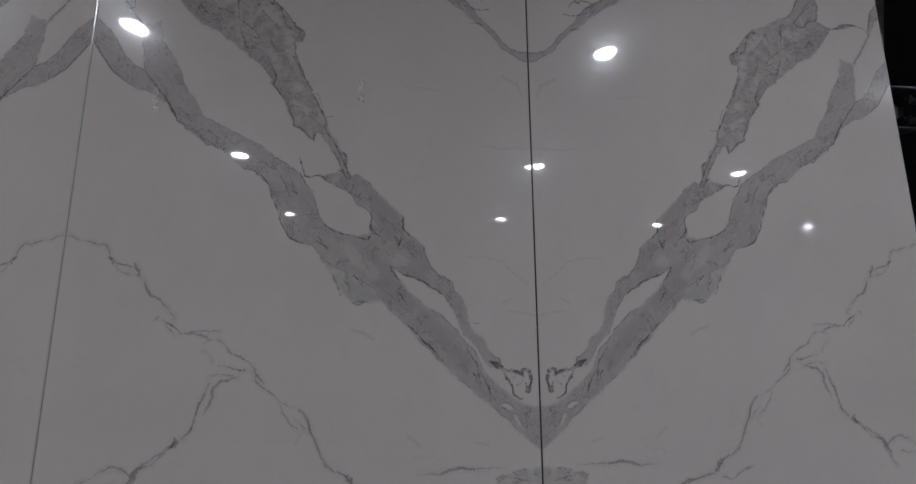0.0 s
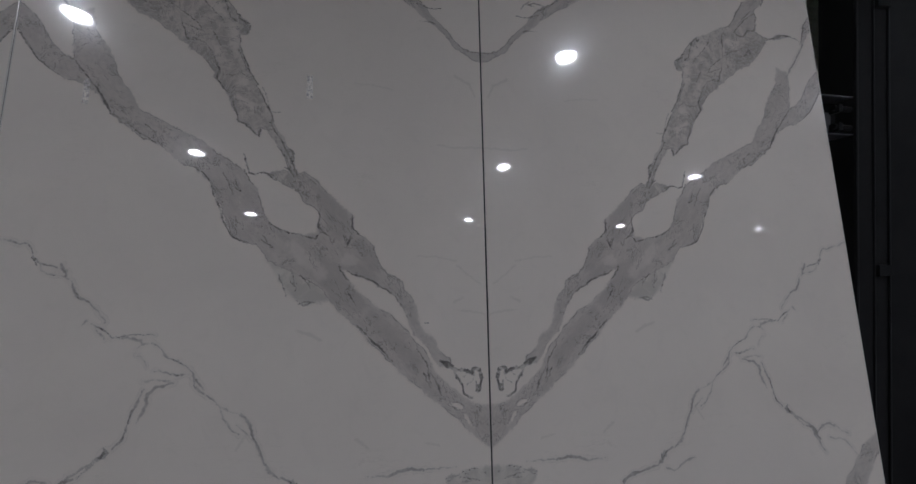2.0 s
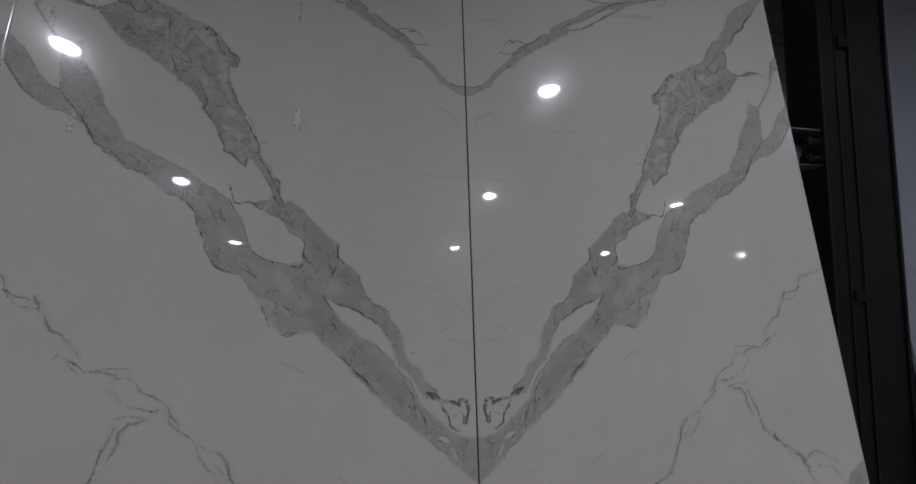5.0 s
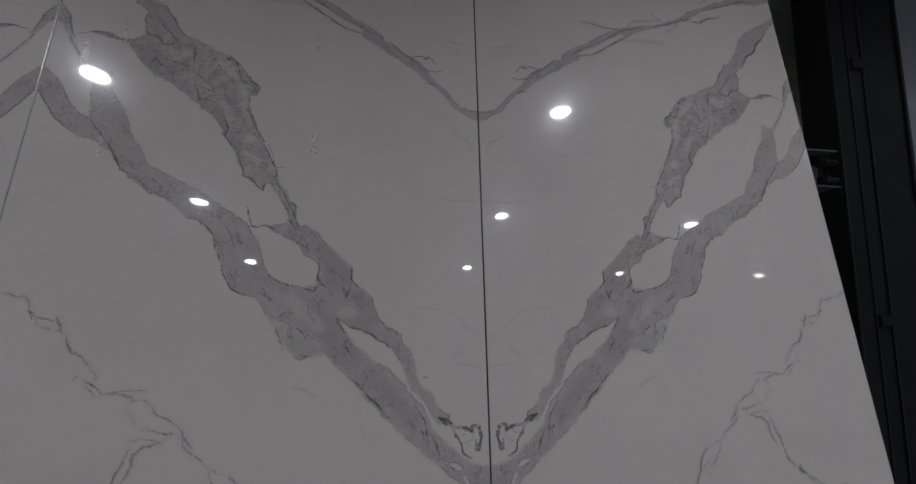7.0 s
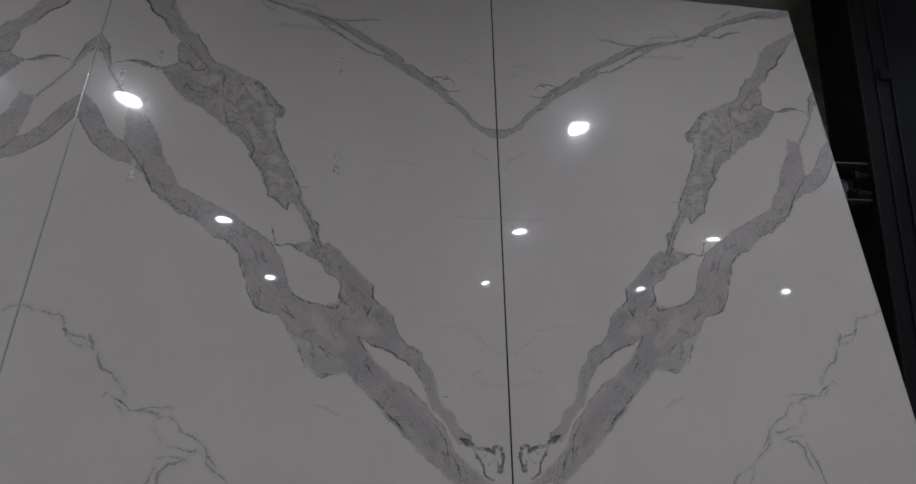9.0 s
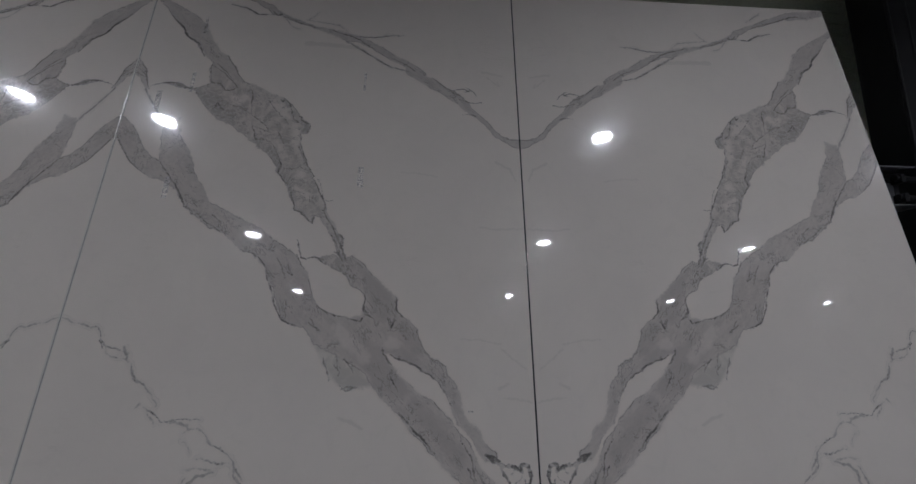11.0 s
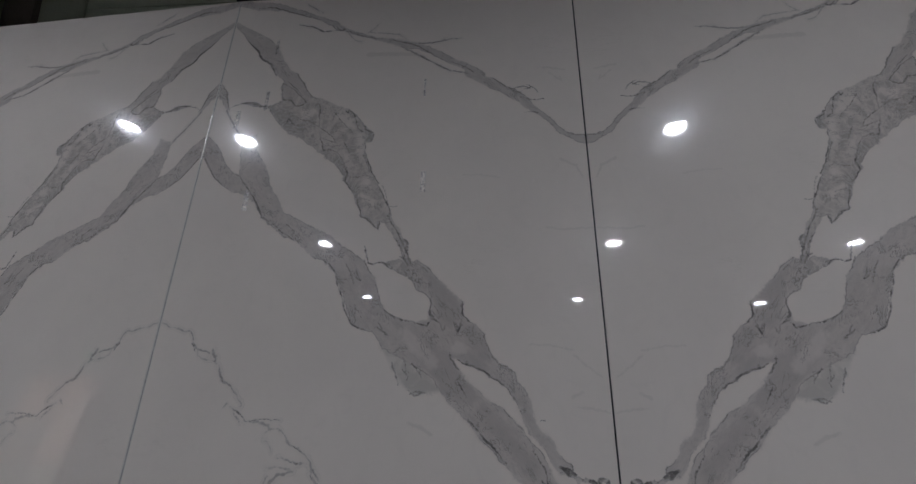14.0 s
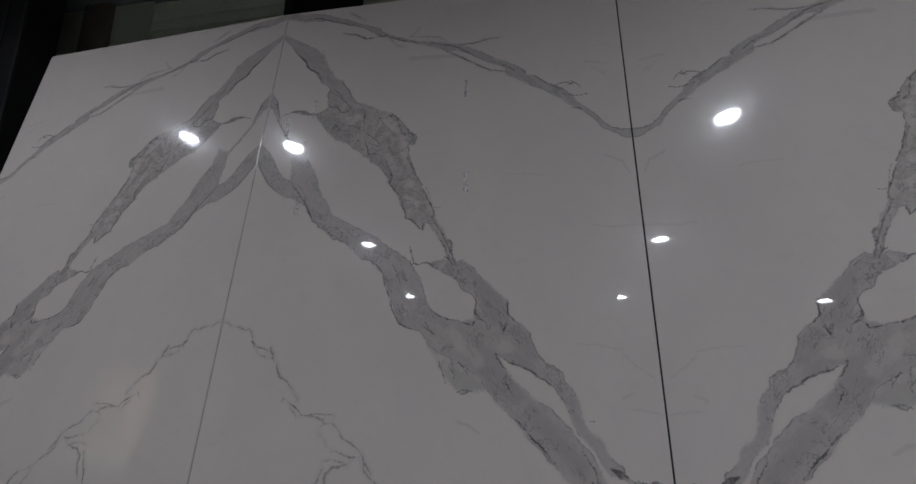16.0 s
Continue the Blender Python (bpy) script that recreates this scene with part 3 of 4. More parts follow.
stroke("crack", (1.100, 2.405, 0.0015), (1.083, 2.368, 0.0030), (1.075, 2.337, 0.0030), (1.038, 2.328, 0.0015))
stroke("crack", (1.049, 2.522, 0.0011), (1.019, 2.483, 0.0022), (0.992, 2.455, 0.0022), (0.962, 2.425, 0.0011))
stroke("crack", (0.982, 2.538, 0.0018), (0.958, 2.509, 0.0036), (0.945, 2.466, 0.0035), (0.934, 2.437, 0.0035), (0.912, 2.419, 0.0017))
stroke("crack", (0.981, 2.535, 0.0022), (0.987, 2.515, 0.0045), (1.001, 2.527, 0.0022))
stroke("crack", (0.993, 2.375, 0.0013), (0.969, 2.339, 0.0025), (0.955, 2.316, 0.0013))
stroke("crack", (0.966, 2.253, 0.0021), (0.958, 2.218, 0.0041), (0.966, 2.192, 0.0041), (0.948, 2.162, 0.0040), (0.922, 2.137, 0.0020))
stroke("crack", (0.946, 2.210, 0.0010), (0.915, 2.206, 0.0020), (0.885, 2.215, 0.0020), (0.860, 2.198, 0.0010))
stroke("crack", (0.909, 2.125, 0.0016), (0.901, 2.092, 0.0031), (0.890, 2.059, 0.0031), (0.884, 2.035, 0.0015))
stroke("crack", (0.903, 2.134, 0.0010), (0.894, 2.108, 0.0020), (0.862, 2.105, 0.0010))
stroke("crack", (0.902, 2.368, 0.0017), (0.892, 2.318, 0.0034), (0.872, 2.269, 0.0033), (0.860, 2.236, 0.0033), (0.828, 2.177, 0.0016))
stroke("crack", (0.904, 2.317, 0.0011), (0.885, 2.282, 0.0021), (0.871, 2.238, 0.0021), (0.857, 2.238, 0.0010))
stroke("crack", (0.818, 2.152, 0.0014), (0.790, 2.100, 0.0028), (0.771, 2.061, 0.0027), (0.772, 2.024, 0.0014))
stroke("crack", (0.809, 2.007, 0.0015), (0.815, 1.979, 0.0030), (0.836, 1.999, 0.0031), (0.865, 2.028, 0.0031), (0.888, 2.039, 0.0015))
stroke("crack", (0.912, 2.457, 0.0018), (0.902, 2.446, 0.0035), (0.905, 2.433, 0.0035), (0.884, 2.420, 0.0035), (0.866, 2.414, 0.0035), (0.866, 2.390, 0.0034), (0.878, 2.368, 0.0017))
stroke("crack", (0.807, 2.165, 0.0010), (0.798, 2.144, 0.0020), (0.787, 2.110, 0.0010))
stroke("crack", (0.780, 2.077, 0.0008), (0.758, 2.073, 0.0016), (0.743, 2.074, 0.0008))
stroke("crack", (0.975, 2.201, 0.0012), (0.957, 2.175, 0.0024), (0.938, 2.148, 0.0012))
stroke("crack", (1.077, 2.327, 0.0011), (1.047, 2.337, 0.0021), (1.014, 2.324, 0.0021), (0.976, 2.271, 0.0021), (0.964, 2.236, 0.0010))
stroke("crack", (1.355, 2.565, 0.0013), (1.324, 2.576, 0.0027), (1.295, 2.590, 0.0014))
stroke("crack", (0.761, 1.669, 0.0023), (0.732, 1.650, 0.0045), (0.701, 1.636, 0.0046), (0.670, 1.630, 0.0023))
stroke("crack", (0.598, 1.716, 0.0025), (0.601, 1.667, 0.0050), (0.588, 1.639, 0.0050), (0.567, 1.627, 0.0025))
stroke("crack", (0.660, 1.626, 0.0019), (0.633, 1.618, 0.0037), (0.608, 1.612, 0.0037), (0.594, 1.631, 0.0019))
stroke("crack", (0.485, 1.697, 0.0026), (0.487, 1.654, 0.0051), (0.463, 1.632, 0.0025))
stroke("crack", (0.513, 1.625, 0.0023), (0.500, 1.594, 0.0046), (0.490, 1.615, 0.0046), (0.487, 1.641, 0.0023))
stroke("crack", (0.563, 1.625, 0.0013), (0.552, 1.595, 0.0025), (0.544, 1.614, 0.0013))
stroke("crack", (0.856, 1.856, 0.0021), (0.841, 1.824, 0.0042), (0.823, 1.803, 0.0021))
stroke("crack", (1.014, 1.863, 0.0019), (0.982, 1.838, 0.0037), (0.956, 1.804, 0.0037), (0.947, 1.757, 0.0037), (0.919, 1.705, 0.0037), (0.900, 1.652, 0.0037), (0.880, 1.617, 0.0036), (0.840, 1.601, 0.0018))
stroke("crack", (0.785, 1.627, 0.0020), (0.770, 1.602, 0.0020))
stroke("crack", (0.759, 1.581, 0.0017), (0.743, 1.577, 0.0017))
stroke("crack", (0.528, 1.526, 0.0019), (0.520, 1.499, 0.0037), (0.492, 1.464, 0.0019))
stroke("crack", (0.507, 1.499, 0.0021), (0.462, 1.485, 0.0041), (0.416, 1.468, 0.0041), (0.379, 1.447, 0.0042), (0.343, 1.427, 0.0021))
stroke("crack", (0.327, 1.410, 0.0015), (0.308, 1.375, 0.0029), (0.285, 1.334, 0.0014))
stroke("crack", (0.460, 1.313, 0.0024), (0.419, 1.265, 0.0048), (0.388, 1.241, 0.0048), (0.337, 1.185, 0.0024))
stroke("crack", (0.496, 1.437, 0.0016), (0.481, 1.402, 0.0033), (0.467, 1.380, 0.0016))
stroke("crack", (0.347, 1.345, 0.0016), (0.325, 1.326, 0.0016))
stroke("crack", (0.235, 1.149, 0.0016), (0.215, 1.133, 0.0032), (0.207, 1.103, 0.0016))
stroke("crack", (0.219, 1.153, 0.0020), (0.194, 1.123, 0.0040), (0.179, 1.079, 0.0040), (0.173, 1.067, 0.0020))
stroke("crack", (0.144, 1.047, 0.0015), (0.130, 1.029, 0.0030), (0.114, 1.023, 0.0015))
stroke("crack", (0.114, 1.043, 0.0015), (0.091, 1.028, 0.0015))
stroke("crack", (0.074, 0.993, 0.0014), (0.062, 0.964, 0.0014))
stroke("crack", (0.173, 1.185, 0.0081), (0.152, 1.171, 0.0163), (0.131, 1.161, 0.0081))
stroke("crack", (0.136, 1.157, 0.0041), (0.123, 1.153, 0.0081), (0.090, 1.150, 0.0082), (0.057, 1.131, 0.0041))
stroke("crack", (0.057, 1.129, 0.0041), (0.063, 1.149, 0.0082), (0.052, 1.155, 0.0082), (0.037, 1.147, 0.0082), (0.030, 1.119, 0.0082), (0.040, 1.076, 0.0041))
stroke("crack", (0.049, 1.109, 0.0024), (0.046, 1.080, 0.0049), (0.039, 1.099, 0.0024))
stroke("crack", (0.127, 1.153, 0.0028), (0.116, 1.129, 0.0057), (0.104, 1.109, 0.0057), (0.090, 1.069, 0.0056), (0.072, 1.055, 0.0056), (0.057, 1.055, 0.0028))
stroke("crack", (0.082, 1.140, 0.0027), (0.093, 1.124, 0.0026))
stroke("crack", (0.057, 1.119, 0.0018), (0.087, 1.093, 0.0018))
stroke("crack", (0.685, 1.468, 0.0014), (0.670, 1.448, 0.0014))
stroke("crack", (0.662, 1.399, 0.0016), (0.638, 1.385, 0.0032), (0.618, 1.395, 0.0016))
stroke("crack", (0.653, 1.489, 0.0012), (0.632, 1.464, 0.0024), (0.620, 1.438, 0.0012))
stroke("crack", (0.664, 1.458, 0.0012), (0.667, 1.427, 0.0012))
stroke("crack", (0.881, 1.823, 0.0014), (0.863, 1.780, 0.0027), (0.879, 1.790, 0.0014))
stroke("crack", (0.922, 1.843, 0.0011), (0.901, 1.812, 0.0023), (0.888, 1.769, 0.0011))
stroke("crack", (0.859, 1.915, 0.0020), (0.851, 1.879, 0.0039), (0.838, 1.848, 0.0039), (0.818, 1.842, 0.0039), (0.789, 1.849, 0.0039), (0.758, 1.841, 0.0019))
stroke("crack", (0.773, 1.840, 0.0016), (0.757, 1.828, 0.0031), (0.745, 1.820, 0.0015))
stroke("crack", (0.748, 1.946, 0.0010), (0.713, 1.897, 0.0020), (0.698, 1.856, 0.0020), (0.681, 1.813, 0.0010))
stroke("crack", (0.717, 1.946, 0.0010), (0.697, 1.922, 0.0020), (0.699, 1.881, 0.0010))
stroke("crack", (0.722, 1.868, 0.0016), (0.707, 1.864, 0.0031), (0.694, 1.844, 0.0016))
stroke("crack", (0.652, 1.845, 0.0010), (0.627, 1.821, 0.0019), (0.615, 1.810, 0.0010))
stroke("crack", (1.513, 2.941, 0.0031), (1.465, 2.887, 0.0061), (1.429, 2.835, 0.0060), (1.375, 2.790, 0.0059), (1.343, 2.734, 0.0029))
stroke("crack", (1.242, 2.738, 0.0021), (1.206, 2.682, 0.0042), (1.184, 2.639, 0.0021))
stroke("crack", (1.360, 2.567, 0.0028), (1.400, 2.573, 0.0055), (1.431, 2.588, 0.0056), (1.474, 2.586, 0.0028))
stroke("crack", (1.474, 2.586, 0.0014), (1.505, 2.577, 0.0028), (1.523, 2.564, 0.0014))
stroke("band", (1.366, 2.564, 0.0028), (1.420, 2.578, 0.0097), (1.452, 2.587, 0.0070), (1.474, 2.586, 0.0042))
stroke("vein", (1.332, 0.873, 0.00198), (1.367, 0.888, 0.00198), (1.408, 0.88, 0.00198), (1.438, 0.858, 0.00198))
stroke("vein", (1.191, 0.958, 0.00759), (1.231, 0.927, 0.003135), (1.285, 0.896, 0.004455), (1.307, 0.851, 0.0044), (1.325, 0.816, 0.00253), (1.348, 0.78, 0.001265))
stroke("vein", (1.322, 0.859, 0.003795), (1.343, 0.884, 0.00253), (1.382, 0.889, 0.00253), (1.426, 0.862, 0.00253), (1.462, 0.844, 0.001925))
stroke("vein", (1.373, 0.841, 0.00319), (1.436, 0.824, 0.00253), (1.463, 0.794, 0.00253), (1.486, 0.766, 0.001265))
stroke("vein", (0.766, 0.805, 0.002365), (0.73, 0.789, 0.00473), (0.684, 0.762, 0.00352), (0.652, 0.773, 0.00352))
stroke("vein", (0.653, 0.829, 0.005885), (0.637, 0.802, 0.005885), (0.616, 0.785, 0.00352), (0.564, 0.773, 0.00583), (0.517, 0.765, 0.00693), (0.483, 0.742, 0.00693))
stroke("vein", (0.416, 0.824, 0.001595), (0.344, 0.824, 0.002145), (0.321, 0.835, 0.00319), (0.24, 0.836, 0.002695), (0.124, 0.833, 0.00165))
stroke("vein", (1.539, 2.549, 0.0054), (1.481, 2.46, 0.004), (1.424, 2.377, 0.0052))
stroke("vein", (1.626, 1.610, 0.0010), (1.595, 1.621, 0.0021), (1.549, 1.604, 0.0021), (1.521, 1.599, 0.0021), (1.493, 1.586, 0.0021), (1.475, 1.593, 0.0021), (1.460, 1.577, 0.0020), (1.446, 1.546, 0.0020), (1.434, 1.526, 0.0010))
stroke("vein", (1.434, 1.526, 0.0008), (1.406, 1.521, 0.0017), (1.380, 1.513, 0.0008))
stroke("vein", (1.430, 1.526, 0.0008), (1.422, 1.500, 0.0017), (1.395, 1.492, 0.0017), (1.371, 1.490, 0.0017), (1.356, 1.483, 0.0017), (1.339, 1.470, 0.0008))
stroke("vein", (1.339, 1.470, 0.0020), (1.329, 1.444, 0.0046), (1.312, 1.421, 0.0058), (1.284, 1.405, 0.0032))
stroke("vein", (1.284, 1.405, 0.0008), (1.264, 1.384, 0.0016), (1.252, 1.368, 0.0008))
stroke("vein", (1.252, 1.368, 0.0006), (1.230, 1.347, 0.0011), (1.239, 1.329, 0.0006))
stroke("vein", (1.303, 1.335, 0.0019), (1.291, 1.343, 0.0038), (1.284, 1.346, 0.0019))
stroke("vein", (1.273, 1.337, 0.0032), (1.252, 1.328, 0.0025), (1.230, 1.316, 0.0038), (1.206, 1.296, 0.0025))
stroke("vein", (1.260, 1.322, 0.0008), (1.244, 1.307, 0.0016), (1.226, 1.289, 0.0008))
stroke("vein", (1.206, 1.296, 0.0009), (1.165, 1.298, 0.0019), (1.126, 1.299, 0.0019), (1.086, 1.299, 0.0009))
stroke("vein", (1.196, 1.295, 0.0019), (1.157, 1.290, 0.0031), (1.123, 1.281, 0.0037))
stroke("vein", (1.123, 1.283, 0.0011), (1.120, 1.268, 0.0022), (1.134, 1.258, 0.0011))
stroke("vein", (1.120, 1.268, 0.0012), (1.089, 1.274, 0.0025), (1.064, 1.249, 0.0025), (1.041, 1.225, 0.0024), (1.008, 1.212, 0.0024), (0.990, 1.197, 0.0012))
stroke("vein", (0.990, 1.197, 0.0015), (0.969, 1.183, 0.0030), (0.956, 1.151, 0.0030), (0.933, 1.126, 0.0015))
stroke("vein", (1.133, 1.235, 0.0006), (1.111, 1.221, 0.0012), (1.104, 1.202, 0.0006))
stroke("vein", (1.079, 1.185, 0.0009), (1.060, 1.185, 0.0018), (1.034, 1.177, 0.0018), (1.013, 1.169, 0.0018), (0.980, 1.174, 0.0009))
stroke("vein", (1.373, 1.526, 0.0040), (1.363, 1.506, 0.0060), (1.354, 1.488, 0.0040))
stroke("crack", (1.460, 1.577, 0.0009), (1.443, 1.540, 0.0008))
stroke("crack", (1.252, 1.328, 0.0009), (1.230, 1.316, 0.0019), (1.206, 1.296, 0.0009))
stroke("crack", (1.206, 1.296, 0.0008), (1.165, 1.298, 0.0008))
stroke("crack", (1.329, 1.444, 0.0010), (1.312, 1.421, 0.0010))
stroke("crack", (1.206, 1.296, 0.0006), (1.145, 1.298, 0.0012), (1.088, 1.299, 0.0006))
stroke("crack", (1.042, 1.225, 0.0006), (1.008, 1.212, 0.0012), (0.988, 1.196, 0.0006))
stroke("crack", (1.034, 1.176, 0.0006), (1.015, 1.169, 0.0012), (0.995, 1.172, 0.0006))
stroke("crack", (1.395, 1.492, 0.0007), (1.370, 1.489, 0.0007))
stroke("crack", (1.427, 1.525, 0.0007), (1.382, 1.514, 0.0007))
stroke("vein", (0.964, 1.165, 0.0019), (0.964, 1.140, 0.0037), (0.942, 1.118, 0.0037), (0.912, 1.098, 0.0037), (0.882, 1.068, 0.0019))
stroke("vein", (1.119, 1.157, 0.0016), (1.069, 1.161, 0.0033), (1.031, 1.151, 0.0017))
stroke("vein", (1.022, 1.145, 0.0028), (1.067, 1.139, 0.0055), (1.092, 1.116, 0.0055), (1.095, 1.079, 0.0054), (1.111, 1.053, 0.0054), (1.118, 1.035, 0.0027))
stroke("vein", (1.106, 1.134, 0.0016), (1.118, 1.098, 0.0033), (1.134, 1.071, 0.0032), (1.140, 1.045, 0.0032), (1.146, 1.009, 0.0032), (1.153, 0.986, 0.0032), (1.174, 0.966, 0.0032), (1.188, 0.949, 0.0016))
stroke("vein", (1.187, 0.954, 0.0053), (1.198, 0.946, 0.0123), (1.213, 0.936, 0.0070))
stroke("vein", (1.213, 0.936, 0.0017), (1.242, 0.908, 0.0035), (1.265, 0.888, 0.0017))
stroke("vein", (1.274, 0.888, 0.0034), (1.299, 0.879, 0.0068), (1.314, 0.859, 0.0085), (1.326, 0.835, 0.0051))
stroke("vein", (0.882, 1.064, 0.0014), (0.867, 1.027, 0.0028), (0.847, 0.999, 0.0028), (0.820, 0.978, 0.0014))
stroke("vein", (0.818, 1.048, 0.0019), (0.791, 1.010, 0.0056), (0.774, 0.966, 0.0055), (0.750, 0.914, 0.0046), (0.723, 0.863, 0.0055), (0.696, 0.841, 0.0036))
stroke("vein", (0.829, 1.011, 0.0014), (0.799, 0.979, 0.0028), (0.780, 0.961, 0.0014))
stroke("vein", (0.685, 0.844, 0.0036), (0.662, 0.825, 0.0073), (0.639, 0.799, 0.0091))
stroke("vein", (0.878, 1.068, 0.0012), (0.840, 1.050, 0.0024), (0.811, 1.035, 0.0012))
stroke("vein", (0.353, 0.824, 0.0038), (0.328, 0.832, 0.0076), (0.289, 0.838, 0.0057), (0.235, 0.834, 0.0038))
stroke("crack", (1.134, 1.071, 0.0011), (1.143, 1.032, 0.0021), (1.150, 0.991, 0.0021), (1.174, 0.966, 0.0011))
stroke("crack", (1.194, 0.954, 0.0022), (1.201, 0.941, 0.0022))
stroke("crack", (0.781, 0.979, 0.0012), (0.760, 0.942, 0.0024), (0.748, 0.914, 0.0012))
stroke("crack", (0.666, 0.831, 0.0027), (0.643, 0.803, 0.0027))
stroke("faint", (0.106, 2.27, 0.0046), (0.049, 2.236, 0.0046), (0.027, 2.188, 0.0023))
stroke("faint", (0.253, 1.554, 0.0021), (0.167, 1.55, 0.0021), (0.111, 1.537, 0.0021))
stroke("faint", (0.112, 1.522, 0.0021), (0.061, 1.48, 0.0021), (0.022, 1.452, 0.0021))
stroke("faint", (0.124, 1.389, 0.0032), (0.102, 1.398, 0.0021), (0.089, 1.406, 0.0021))
stroke("faint", (0.112, 1.356, 0.0021), (0.065, 1.358, 0.0032), (0.011, 1.343, 0.0021))
stroke("faint", (0.177, 1.979, 0.0022), (0.114, 1.972, 0.0033), (0.004, 1.976, 0.0022))
stroke("faint", (0.492, 2.206, 0.0022), (0.426, 2.205, 0.0022), (0.345, 2.194, 0.0022))
stroke("faint", (0.653, 1.298, 0.004), (0.611, 1.285, 0.006), (0.581, 1.269, 0.004))
stroke("faint", (0.228, 1.105, 0.002), (0.187, 1.1, 0.002))
stroke("faint", (0.154, 2.723, 0.0049), (0.061, 2.702, 0.0024))
stroke("faint", (0.132, 2.693, 0.0024), (0.077, 2.647, 0.0024), (0.087, 2.669, 0.0024))
stroke("faint", (0.926, 2.828, 0.0108), (0.815, 2.828, 0.0107), (0.707, 2.82, 0.0079))
stroke("faint", (0.233, 0.917, 0.002), (0.179, 0.909, 0.003))
stroke("faint", (0.456, 0.946, 0.0039), (0.417, 0.914, 0.0039))
stroke("faint", (0.827, 0.938, 0.0038), (0.801, 0.973, 0.0038))
stroke("faint", (0.659, 1.298, 0.0020), (0.629, 1.288, 0.0020))
stroke("faint", (0.603, 1.283, 0.0030), (0.585, 1.267, 0.0030))
stroke("faint", (0.222, 0.918, 0.0015), (0.178, 0.907, 0.0015))


def value_noise(u, v, wave, seed):
    """Smooth random field over u, v with the given wavelength, between -1 and 1."""
    g = np.random.RandomState(seed).rand(128, 128) * 2 - 1
    x, y = u / wave + 40, v / wave + 40
    i, j = np.floor(x).astype(int), np.floor(y).astype(int)
    a, b = x - i, y - j
    a, b = a * a * (3 - 2 * a), b * b * (3 - 2 * b)
    i, j = i % 127, j % 127
    return (g[i, j] * (1 - a) + g[i + 1, j] * a) * (1 - b) + (g[i, j + 1] * (1 - a) + g[i + 1, j + 1] * a) * b


def field(u, v, ink, scale=1.0):
    """Signed distance to the outlines and strokes of one ink, negative inside."""
    best = np.full(u.shape, 0.2)
    for closed, line in INK[ink]:
        xs, ys = [p[0] for p in line], [p[1] for p in line]
        near = np.nonzero((u > min(xs) - 0.16) & (u < max(xs) + 0.16) & (v > min(ys) - 0.16) & (v < max(ys) + 0.16))[0]
        a, b = u[near], v[near]
        d = np.full(a.shape, 9.0)
        inside = np.zeros(a.shape, bool)
        for p, q in zip(line, line[1:] + line[:1] if closed else line[1:]):
            dx, dy = q[0] - p[0], q[1] - p[1]
            k = np.clip(((a - p[0]) * dx + (b - p[1]) * dy) / (dx * dx + dy * dy + 1e-9), 0, 1)
            wide = 0.0 if closed else scale * (p[2] + k * (q[2] - p[2]))
            np.minimum(d, np.hypot(a - p[0] - k * dx, b - p[1] - k * dy) - wide, out=d)
            if closed and dy:
                inside ^= ((p[1] > b) != (q[1] > b)) & (a < dx * (b - p[1]) / dy + p[0])
        best[near] = np.minimum(best[near], np.where(inside, -d, d))
    return best


